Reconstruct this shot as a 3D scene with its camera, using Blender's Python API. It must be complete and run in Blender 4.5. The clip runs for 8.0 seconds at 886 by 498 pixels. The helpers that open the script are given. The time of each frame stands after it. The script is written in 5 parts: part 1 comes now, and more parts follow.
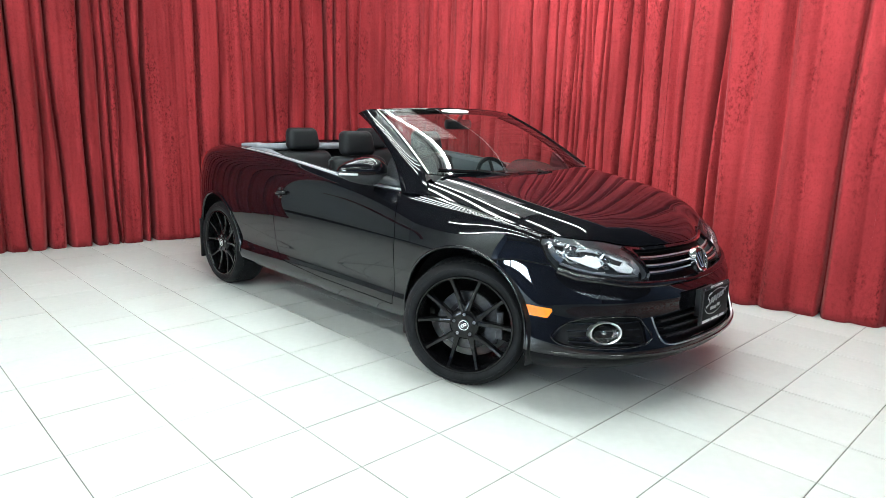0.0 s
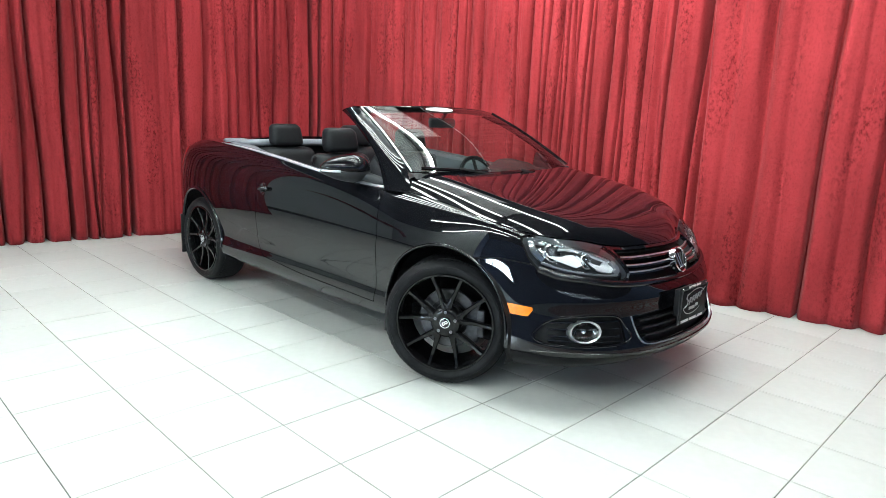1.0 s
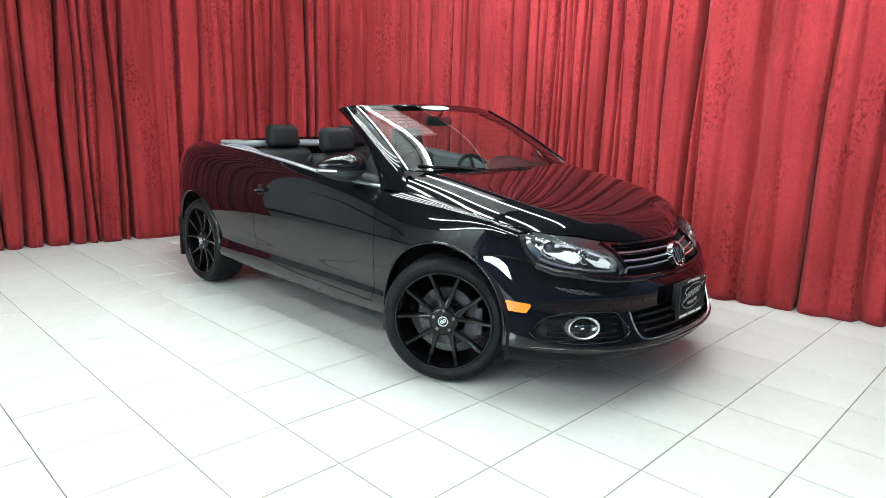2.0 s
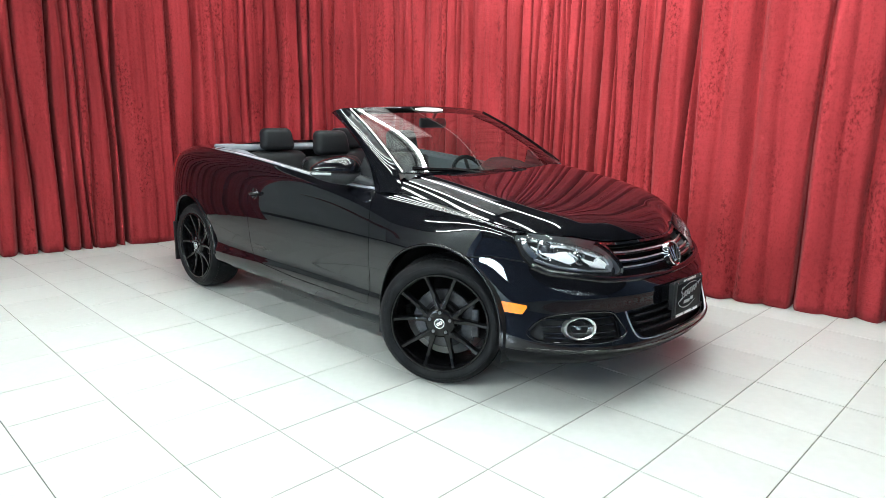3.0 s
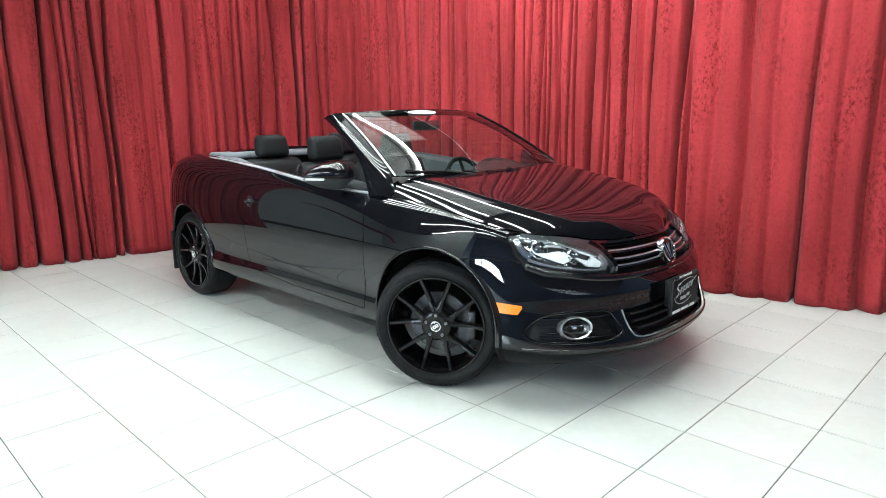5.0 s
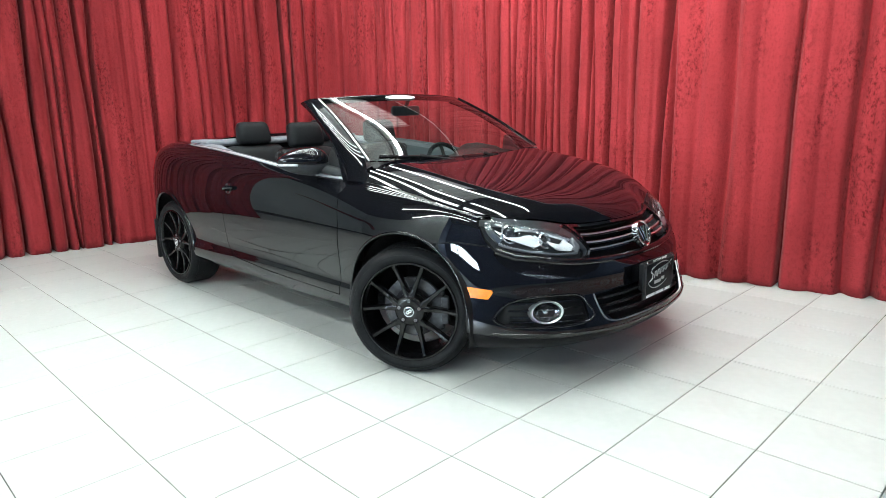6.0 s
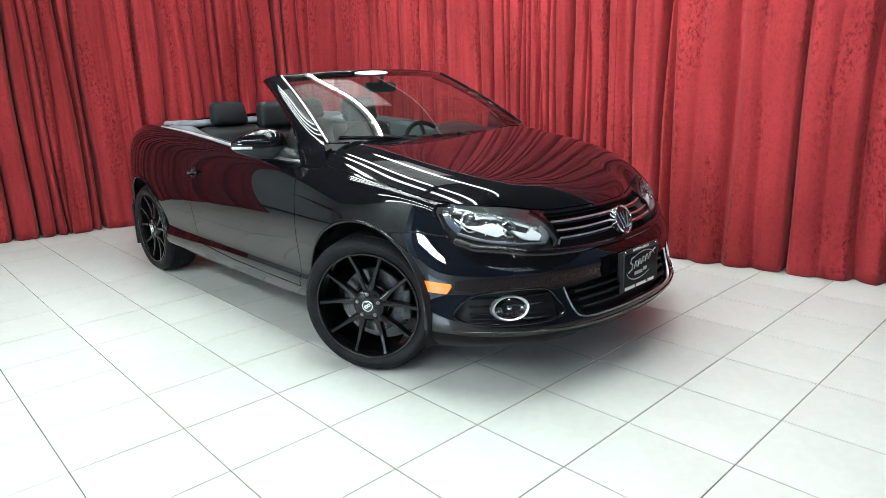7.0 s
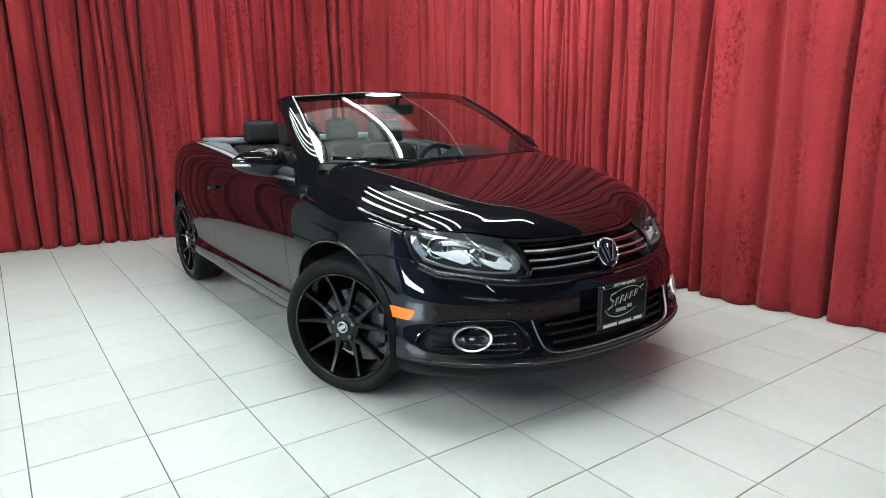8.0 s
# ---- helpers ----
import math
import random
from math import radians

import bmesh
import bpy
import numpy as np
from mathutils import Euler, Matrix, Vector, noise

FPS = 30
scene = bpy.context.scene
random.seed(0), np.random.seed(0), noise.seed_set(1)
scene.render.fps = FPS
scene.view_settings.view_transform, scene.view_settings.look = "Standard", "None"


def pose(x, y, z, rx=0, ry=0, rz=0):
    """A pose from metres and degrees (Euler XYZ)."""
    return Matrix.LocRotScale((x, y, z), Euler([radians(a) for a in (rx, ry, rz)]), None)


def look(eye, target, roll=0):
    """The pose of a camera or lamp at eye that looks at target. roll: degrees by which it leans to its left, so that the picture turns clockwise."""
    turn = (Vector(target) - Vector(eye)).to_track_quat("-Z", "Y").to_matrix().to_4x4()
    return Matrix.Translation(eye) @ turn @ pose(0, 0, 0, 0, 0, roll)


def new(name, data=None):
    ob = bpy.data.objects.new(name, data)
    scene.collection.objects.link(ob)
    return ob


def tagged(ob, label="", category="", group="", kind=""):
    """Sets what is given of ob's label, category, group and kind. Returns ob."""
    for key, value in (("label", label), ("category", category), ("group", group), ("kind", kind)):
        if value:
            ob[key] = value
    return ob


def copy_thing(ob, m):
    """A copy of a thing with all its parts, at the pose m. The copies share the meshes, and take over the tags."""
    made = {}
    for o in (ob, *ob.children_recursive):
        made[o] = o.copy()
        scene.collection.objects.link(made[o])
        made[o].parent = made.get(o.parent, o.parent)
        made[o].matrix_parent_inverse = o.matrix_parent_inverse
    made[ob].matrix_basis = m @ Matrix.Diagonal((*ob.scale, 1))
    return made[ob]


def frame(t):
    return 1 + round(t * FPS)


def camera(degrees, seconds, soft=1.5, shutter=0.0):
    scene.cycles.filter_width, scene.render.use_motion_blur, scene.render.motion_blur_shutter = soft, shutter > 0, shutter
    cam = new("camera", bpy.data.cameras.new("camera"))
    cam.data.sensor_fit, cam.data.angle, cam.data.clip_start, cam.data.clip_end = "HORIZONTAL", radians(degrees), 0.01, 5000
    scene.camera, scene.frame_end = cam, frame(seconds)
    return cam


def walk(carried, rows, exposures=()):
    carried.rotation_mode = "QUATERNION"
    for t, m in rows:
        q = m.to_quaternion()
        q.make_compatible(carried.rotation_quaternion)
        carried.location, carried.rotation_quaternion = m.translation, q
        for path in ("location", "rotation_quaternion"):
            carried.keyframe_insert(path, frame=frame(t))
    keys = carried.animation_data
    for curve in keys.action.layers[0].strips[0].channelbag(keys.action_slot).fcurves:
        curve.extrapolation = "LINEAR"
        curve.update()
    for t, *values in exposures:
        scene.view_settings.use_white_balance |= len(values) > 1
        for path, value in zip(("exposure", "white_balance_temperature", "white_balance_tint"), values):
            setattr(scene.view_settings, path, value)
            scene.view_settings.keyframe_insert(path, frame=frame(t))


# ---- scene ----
cam = camera(69.0, 8.0, soft=0.7)
PATH = [
    (0, (3.377, -3.075, 1.324), (1.969, -1.714, 0.916), 1.5),
    (0.5, (3.389, -3.071, 1.321), (2.006, -1.681, 0.928), 1.8),
    (1, (3.39, -3.07, 1.32), (2.016, -1.675, 0.911), 2.4),
    (1.5, (3.4, -3.063, 1.313), (2.024, -1.672, 0.899), 2.0),
    (3, (3.398, -3.043, 1.313), (2.029, -1.643, 0.907), 0.9),
    (3.5, (3.398, -3.048, 1.315), (2.029, -1.645, 0.916), 0.9),
    (4, (3.402, -3.035, 1.321), (2.032, -1.636, 0.918), 0.6),
    (5.5, (3.463, -2.97, 1.307), (2.082, -1.582, 0.899), -1.1),
    (6, (3.517, -2.894, 1.289), (2.138, -1.512, 0.856), -1.1),
    (6.5, (3.541, -2.733, 1.272), (2.192, -1.333, 0.802), -1.6),
    (7, (3.538, -2.51, 1.279), (2.116, -1.196, 0.779), -2.0),
    (7.5, (3.635, -2.318, 1.277), (2.165, -1.031, 0.85), -2.0),
    (8, (3.791, -2.104, 1.265), (2.19, -0.984, 0.839), -0.9),
]
walk(cam, [(t, look(eye, target, roll)) for t, eye, target, roll in PATH],
     exposures=[(0.0, 0.33), (6.0, 0.33), (6.5, 0.29), (7.0, 0.25), (7.5, 0.12), (8.0, -0.02)])

# ---- world and exposure ----
world = bpy.data.worlds.new("world")
scene.world = world
world.use_nodes = True
world.node_tree.nodes["Background"].inputs[0].default_value = (0.02, 0.02, 0.022, 1)
world.node_tree.nodes["Background"].inputs[1].default_value = 1.0
TUBE_POWER = 38.0

# ---- materials ----
def material(name, colour, rough=0.5, metal=0.0, spec=0.5, coat=0.0, coat_rough=0.03, grain=0.0, grain_size=60.0, stain=0.0, stain_size=3.0,
             bump=0.0, bump_size=80.0, stretch=(1, 1, 1), piece=0.0, rough_var=0.0, sheen=0.0, transmission=0.0, ior=1.45, emit=None, power=0.0):
    """A procedural surface: base colour with fine grain, large stains, bump and a slight change from piece to piece."""
    m = bpy.data.materials.new(name)
    m.use_nodes = True
    n, l = m.node_tree.nodes, m.node_tree.links
    b = n["Principled BSDF"]
    b.inputs["Base Color"].default_value = (*colour, 1)
    b.inputs["Roughness"].default_value = rough
    b.inputs["Metallic"].default_value = metal
    b.inputs["Specular IOR Level"].default_value = spec
    b.inputs["Coat Weight"].default_value = coat
    b.inputs["Coat Roughness"].default_value = coat_rough
    b.inputs["Sheen Weight"].default_value = sheen
    b.inputs["Transmission Weight"].default_value = transmission
    b.inputs["IOR"].default_value = ior
    if emit:
        b.inputs["Emission Color"].default_value = (*emit, 1)
        b.inputs["Emission Strength"].default_value = power
    tc = n.new("ShaderNodeTexCoord")
    mp = n.new("ShaderNodeMapping")
    mp.inputs["Scale"].default_value = stretch
    l.new(tc.outputs["Object"], mp.inputs["Vector"])

    def cloud(size, detail=4.0):
        t = n.new("ShaderNodeTexNoise")
        t.inputs["Scale"].default_value = size
        t.inputs["Detail"].default_value = detail
        l.new(mp.outputs[0], t.inputs["Vector"])
        return t.outputs["Fac"]

    def scaled(value, lo, hi):
        r = n.new("ShaderNodeMapRange")
        r.inputs["From Min"].default_value, r.inputs["From Max"].default_value = 0.3, 0.7
        r.inputs["To Min"].default_value, r.inputs["To Max"].default_value = lo, hi
        l.new(value, r.inputs["Value"])
        return r.outputs[0]

    factors = []
    if grain:
        factors.append(scaled(cloud(grain_size), 1 - grain, 1 + grain))
    if stain:
        factors.append(scaled(cloud(stain_size), 1 - stain, 1 + stain))
    if piece:
        info = n.new("ShaderNodeObjectInfo")
        r = n.new("ShaderNodeMapRange")
        r.inputs["To Min"].default_value, r.inputs["To Max"].default_value = 1 - piece, 1 + piece
        l.new(info.outputs["Random"], r.inputs["Value"])
        factors.append(r.outputs[0])
    if factors:
        f = factors[0]
        for g in factors[1:]:
            mul = n.new("ShaderNodeMath")
            mul.operation = "MULTIPLY"
            l.new(f, mul.inputs[0]), l.new(g, mul.inputs[1])
            f = mul.outputs[0]
        v = n.new("ShaderNodeVectorMath")
        v.operation = "SCALE"
        v.inputs[0].default_value = colour
        l.new(f, v.inputs["Scale"])
        l.new(v.outputs[0], b.inputs["Base Color"])
    if rough_var:
        l.new(scaled(cloud(stain_size * 2.3), max(rough - rough_var, 0.01), rough + rough_var), b.inputs["Roughness"])
    if bump:
        bp = n.new("ShaderNodeBump")
        bp.inputs["Strength"].default_value = bump
        bp.inputs["Distance"].default_value = 0.01
        l.new(cloud(bump_size), bp.inputs["Height"])
        l.new(bp.outputs[0], b.inputs["Normal"])
    return m


def velvet():
    """Crushed red velvet: dark bruises of the pile, drawn out along the fall of the cloth."""
    m = material("crushed_velvet", (0.255, 0.023, 0.028), 0.85, spec=0.15, sheen=0.22)
    n, l = m.node_tree.nodes, m.node_tree.links
    b = n["Principled BSDF"]
    b.inputs["Sheen Tint"].default_value = (0.95, 0.36, 0.36, 1)
    b.inputs["Sheen Roughness"].default_value = 0.4
    tc = n.new("ShaderNodeTexCoord")

    def cloud(scale, size, detail=5.0, rough=0.6):
        mp = n.new("ShaderNodeMapping")
        mp.inputs["Scale"].default_value = scale
        l.new(tc.outputs["Object"], mp.inputs["Vector"])
        t = n.new("ShaderNodeTexNoise")
        t.inputs["Scale"].default_value, t.inputs["Detail"].default_value, t.inputs["Roughness"].default_value = size, detail, rough
        l.new(mp.outputs[0], t.inputs["Vector"])
        return t.outputs["Fac"]

    def ramp(value, stops):
        r = n.new("ShaderNodeValToRGB")
        while len(r.color_ramp.elements) < len(stops):
            r.color_ramp.elements.new(0.5)
        for e, (p, c) in zip(r.color_ramp.elements, stops):
            e.position, e.color = p, (*c, 1)
        l.new(value, r.inputs[0])
        return r.outputs[0]

    def times(a, c):
        x = n.new("ShaderNodeMix")
        x.data_type, x.blend_type = "RGBA", "MULTIPLY"
        x.inputs[0].default_value = 1.0
        l.new(a, x.inputs[6]), l.new(c, x.inputs[7])
        return x.outputs[2]

    patch = ramp(cloud((1.7, 1.7, 0.30), 3.8, 3, 0.5), [(0.48, (0, 0, 0)), (0.62, (1, 1, 1))])
    crush = ramp(cloud((1, 1, 0.6), 48, 7, 0.75), [(0.40, (0.46, 0.26, 0.26)), (0.49, (0.95, 0.95, 0.95)), (0.62, (1.08, 1.12, 1.12))])
    bruised = n.new("ShaderNodeMix")
    bruised.data_type = "RGBA"
    bruised.inputs[6].default_value = (1, 1, 1, 1)
    l.new(patch, bruised.inputs[0]), l.new(crush, bruised.inputs[7])
    bruise = bruised.outputs[2]
    streak = ramp(cloud((1, 1, 0.06), 9, 3, 0.5), [(0.34, (0.84, 0.80, 0.80)), (0.47, (0.98, 0.98, 0.98)), (0.70, (1.05, 1.06, 1.06))])
    fleck = ramp(cloud((1, 1, 0.6), 75, 5, 0.75), [(0.34, (0.76, 0.70, 0.70)), (0.47, (1, 1, 1)), (0.62, (1.06, 1.08, 1.08))])
    base = n.new("ShaderNodeRGB")
    base.outputs[0].default_value = (0.258, 0.023, 0.028, 1)
    nap = ramp(cloud((1, 1, 0.4), 1.7, 2, 0.5), [(0.38, (0.80, 0.76, 0.76)), (0.62, (1.08, 1.10, 1.10))])
    l.new(times(times(times(times(base.outputs[0], bruise), streak), fleck), nap), b.inputs["Base Color"])
    # fine crush of the pile over shallow cross wrinkles
    fine, wrinkle = n.new("ShaderNodeBump"), n.new("ShaderNodeBump")
    fine.inputs["Strength"].default_value, fine.inputs["Distance"].default_value = 0.28, 0.008
    wrinkle.inputs["Strength"].default_value, wrinkle.inputs["Distance"].default_value = 0.30, 0.02
    l.new(cloud((0.45, 0.45, 1.5), 14, 3, 0.5), wrinkle.inputs["Height"])
    l.new(cloud((1, 1, 0.7), 46, 5, 0.65), fine.inputs["Height"])
    l.new(wrinkle.outputs[0], fine.inputs["Normal"])
    l.new(fine.outputs[0], b.inputs["Normal"])
    return m


def glass(name, tint, rough=0.0, ior=1.5):
    """A thin pane: mostly clear, with a mirror gloss that grows towards grazing angles; a higher ior stands for the two faces of a pane."""
    m = bpy.data.materials.new(name)
    m.use_nodes = True
    n, l = m.node_tree.nodes, m.node_tree.links
    n.remove(n["Principled BSDF"])
    t, g, mix, fr = n.new("ShaderNodeBsdfTransparent"), n.new("ShaderNodeBsdfGlossy"), n.new("ShaderNodeMixShader"), n.new("ShaderNodeFresnel")
    t.inputs[0].default_value = (*tint, 1)
    g.inputs["Roughness"].default_value = rough
    fr.inputs[0].default_value = ior
    l.new(fr.outputs[0], mix.inputs[0]), l.new(t.outputs[0], mix.inputs[1]), l.new(g.outputs[0], mix.inputs[2])
    l.new(mix.outputs[0], n["Material Output"].inputs[0])
    return m


def car_paint():
    """Deep black clear-coated paint with a faint blue metallic fleck."""
    m = material("black_paint", (0.0035, 0.0036, 0.0045), 0.3, spec=0.0, coat=1.0, coat_rough=0.004)
    n, l = m.node_tree.nodes, m.node_tree.links
    b = n["Principled BSDF"]
    b.inputs["Coat IOR"].default_value = 1.5
    tc, t, r = n.new("ShaderNodeTexCoord"), n.new("ShaderNodeTexNoise"), n.new("ShaderNodeValToRGB")
    t.inputs["Scale"].default_value, t.inputs["Detail"].default_value = 900, 2
    r.color_ramp.elements[0].position, r.color_ramp.elements[0].color = 0.5, (0.003, 0.003, 0.004, 1)
    r.color_ramp.elements[1].position, r.color_ramp.elements[1].color = 0.75, (0.005, 0.006, 0.010, 1)
    l.new(tc.outputs["Object"], t.inputs["Vector"]), l.new(t.outputs["Fac"], r.inputs[0]), l.new(r.outputs[0], b.inputs["Base Color"])
    return m


def worn_brick():
    """Red brick under uneven smears of pale mortar."""
    m = material("worn_red_brick", (0.30, 0.085, 0.06), 0.85, grain=0.35, grain_size=40, stain=0.4, stain_size=9, piece=0.25, bump=0.6, bump_size=60)
    n, l = m.node_tree.nodes, m.node_tree.links
    b = n["Principled BSDF"]
    colour = b.inputs["Base Color"].links[0].from_socket
    tc, t, r, x = n.new("ShaderNodeTexCoord"), n.new("ShaderNodeTexNoise"), n.new("ShaderNodeValToRGB"), n.new("ShaderNodeMix")
    t.inputs["Scale"].default_value, t.inputs["Detail"].default_value, t.inputs["Roughness"].default_value = 11, 6, 0.65
    r.color_ramp.elements[0].position, r.color_ramp.elements[1].position = 0.47, 0.56
    x.data_type = "RGBA"
    x.inputs[7].default_value = (0.40, 0.43, 0.43, 1)
    l.new(tc.outputs["Object"], t.inputs["Vector"]), l.new(t.outputs["Fac"], r.inputs[0]), l.new(r.outputs[0], x.inputs[0])
    l.new(colour, x.inputs[6]), l.new(x.outputs[2], b.inputs["Base Color"])
    return m


PAINT = car_paint()
VELVET = velvet()
TILE = material("white_ceramic", (0.560, 0.576, 0.560), 0.32, spec=0.4, grain=0.03, grain_size=22, stain=0.05, stain_size=2.2, piece=0.035, bump=0.05, bump_size=14, rough_var=0.06)
GROUT = material("dirty_grout", (0.10, 0.095, 0.085), 0.9, grain=0.35, grain_size=35, stain=0.7, stain_size=1.3)
MORTAR = material("grey_mortar", (0.42, 0.46, 0.46), 0.85, grain=0.2, grain_size=40, stain=0.3, stain_size=6, bump=0.6, bump_size=50)
BRICK = worn_brick()
WALL = material("grey_white_wall_paint", (0.47, 0.51, 0.52), 0.8, grain=0.05, grain_size=30, stain=0.15, stain_size=0.8, bump=0.1, bump_size=60)
CEILING = material("dark_ceiling_panel", (0.075, 0.078, 0.08), 0.9, grain=0.15, grain_size=60, stain=0.2, stain_size=1.0)
PLASTIC = material("black_plastic", (0.008, 0.008, 0.009), 0.5, spec=0.3, grain=0.2, grain_size=200, bump=0.15, bump_size=500)
SPOILER = material("satin_black_plastic", (0.004, 0.004, 0.005), 0.4, spec=0.12, grain=0.2, grain_size=120)
GREY_PLASTIC = material("dark_grey_plastic", (0.022, 0.024, 0.027), 0.5, spec=0.3, grain=0.15, grain_size=200, bump=0.2, bump_size=400)
GLOSS = material("gloss_black", (0.006, 0.006, 0.007), 0.08, coat=0.6)
RUBBER = material("tyre_rubber", (0.009, 0.0093, 0.0105), 0.5, spec=0.13, grain=0.25, grain_size=90, stain=0.3, stain_size=9, bump=0.15, bump_size=260)
RIM = material("black_wheel_enamel", (0.004, 0.004, 0.0045), 0.17, spec=0.16, coat=0.32, coat_rough=0.03, grain=0.15, grain_size=70)
NUT = material("lug_steel", (0.22, 0.22, 0.23), 0.35, metal=1.0, grain=0.2, grain_size=60)
DISC_FACE = material("ground_disc_steel", (0.075, 0.075, 0.08), 0.32, metal=1.0, grain=0.15, grain_size=80, stain=0.3, stain_size=10)
STEEL = material("brake_steel", (0.033, 0.033, 0.036), 0.38, metal=1.0, grain=0.2, grain_size=30, stain=0.25, stain_size=14)
CALIPER = material("brake_casting", (0.055, 0.057, 0.062), 0.45, metal=0.7, grain=0.25, grain_size=50, stain=0.3, stain_size=12)
CHROME = material("chrome", (0.82, 0.83, 0.85), 0.06, metal=1.0, stain=0.06, stain_size=20)
SATIN = material("satin_trim", (0.5, 0.51, 0.53), 0.28, metal=0.9, stain=0.08, stain_size=8)
LEATHER = material("black_leather", (0.0085, 0.0095, 0.011), 0.5, spec=0.14, grain=0.2, grain_size=120, stain=0.15, stain_size=6, bump=0.12, bump_size=160)
TRIM = material("grey_cabin_trim", (0.15, 0.16, 0.185), 0.55, grain=0.1, grain_size=150, bump=0.2, bump_size=300)
DASH = material("soft_dash", (0.014, 0.016, 0.018), 0.6, spec=0.25, grain=0.2, grain_size=200, bump=0.25, bump_size=320)
SCREEN = glass("windscreen_glass", (0.60, 0.745, 0.71), ior=1.8)
DARK_PANE = glass("dark_glass", (0.16, 0.18, 0.18), ior=1.2)
LENS = glass("clear_lens", (0.94, 0.95, 0.96))
AMBER = material("amber_lens", (0.95, 0.215, 0.014), 0.18, spec=0.5, coat=0.6, grain=0.08, grain_size=90, emit=None)
REFLECTOR = material("lamp_reflector", (0.86, 0.88, 0.9), 0.16, metal=1.0, stain=0.1, stain_size=25)
WHITE = material("white_print", (0.8, 0.8, 0.8), 0.5, grain=0.04)
PLATE = material("plate_black", (0.006, 0.007, 0.008), 0.5, spec=0.1, stain=0.2, stain_size=20)
TUBE = material("fluorescent_tube", (0.9, 0.9, 0.9), 0.4, emit=(0.90, 1.0, 0.97), power=TUBE_POWER)
# fill light: triple power, added to brighten the floor and the pale wall
FILL_TUBE = material("fill_fluorescent_tube", (0.9, 0.9, 0.9), 0.4, emit=(0.90, 1.0, 0.97), power=3.0 * TUBE_POWER)
# power raised so the curtains grow brighter towards the top
BOOSTED_TUBE = material("boosted_fluorescent_tube", (0.9, 0.9, 0.9), 0.4, emit=(0.90, 1.0, 0.97), power=1.8 * TUBE_POWER)
# far tubes tinted blue and dimmed, a cool fill added from ahead of the car
COOL_TUBE = material("cool_fluorescent_tube", (0.9, 0.9, 0.9), 0.4, emit=(0.72, 0.90, 1.0), power=0.65 * TUBE_POWER)
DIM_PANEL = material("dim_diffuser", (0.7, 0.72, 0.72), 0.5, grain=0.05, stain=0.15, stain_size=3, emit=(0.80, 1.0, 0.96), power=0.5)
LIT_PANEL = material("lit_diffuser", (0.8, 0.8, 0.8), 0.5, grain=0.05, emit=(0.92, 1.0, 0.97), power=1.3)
HOUSING = material("white_enamel", (0.7, 0.7, 0.7), 0.4, grain=0.04)
# colour of unseen walls, set to give the bumper its bluish reflections
BLUE_WALL = material("reflected_blue_wall", (0.10, 0.14, 0.23), 0.7, grain=0.05, grain_size=30, stain=0.12, stain_size=1.0)
STRIP_CHROME = material("soft_chrome", (0.8, 0.81, 0.83), 0.3, metal=1.0, stain=0.06, stain_size=20)
DAYLIGHT = material("daylight_pane", (0.8, 0.85, 0.9), 0.2, emit=(0.68, 0.86, 1.0), power=75.0)
CABIN = material("grey_cabin_panel", (0.055, 0.060, 0.070), 0.55, grain=0.1, grain_size=150, bump=0.2, bump_size=300)
RED_LENS = material("red_lens", (0.35, 0.008, 0.01), 0.12, coat=0.8, grain=0.1, grain_size=120)

# belt trim with the lamps' reflection put into its pale colour
BELT = material("lit_belt_trim", (0.50, 0.51, 0.53), 0.3, metal=0.45, stain=0.08, stain_size=12)

# ---- small mesh helpers ----
def mesh_from(name, verts, faces, smooth=True):
    me = bpy.data.meshes.new(name)
    me.from_pydata([tuple(v) for v in verts], [], [tuple(f) for f in faces])
    if smooth:
        me.polygons.foreach_set("use_smooth", [True] * len(me.polygons))
    me.update()
    return me


def link(name, me, mat, parent=None, label=""):
    ob = new(name, me)
    if mat and not me.materials:
        me.materials.append(mat)
    if parent:
        ob.parent = parent
    if label:
        ob["label"] = label
    return ob


def part(name, bm, mat, parent=None, label="", smooth=True, angle=40):
    """Links a bmesh as one mesh object under a thing or a part."""
    bmesh.ops.recalc_face_normals(bm, faces=bm.faces[:])
    if smooth:
        for f in bm.faces:
            f.smooth = True
        for e in bm.edges:
            if len(e.link_faces) == 2 and e.calc_face_angle(0) > radians(angle):
                e.smooth = False
    me = bpy.data.meshes.new(name)
    bm.to_mesh(me)
    bm.free()
    return link(name, me, mat, parent, label)


def box(bm, lo, hi, bevel=0.0, segments=2):
    r = bmesh.ops.create_cube(bm, size=1.0)
    vs = r["verts"]
    for v in vs:
        v.co = Vector([lo[i] + (v.co[i] + 0.5) * (hi[i] - lo[i]) for i in range(3)])
    if bevel:
        es = list({e for v in vs for e in v.link_edges})
        bmesh.ops.bevel(bm, geom=es, offset=bevel, segments=segments, affect="EDGES", profile=0.5)
    return bm


def boxed(lo, hi, bevel=0.0, segments=2):
    return box(bmesh.new(), lo, hi, bevel, segments)


def lathe(bm, profile, axis="y", steps=48, closed=True, at=(0, 0, 0)):
    """Turns a profile of (radius, height) round an axis through at."""
    rings = []
    for r, h in profile:
        ring = []
        for k in range(steps):
            a = 2 * math.pi * k / steps
            c, s = r * math.cos(a), r * math.sin(a)
            p = {"y": (c, h, s), "z": (c, s, h), "x": (h, c, s)}[axis]
            ring.append(bm.verts.new(Vector(p) + Vector(at)))
        rings.append(ring)
    pairs = list(zip(rings, rings[1:])) + ([(rings[-1], rings[0])] if closed else [])
    for a, b in pairs:
        for k in range(steps):
            bm.faces.new((a[k], a[(k + 1) % steps], b[(k + 1) % steps], b[k]))
    return bm


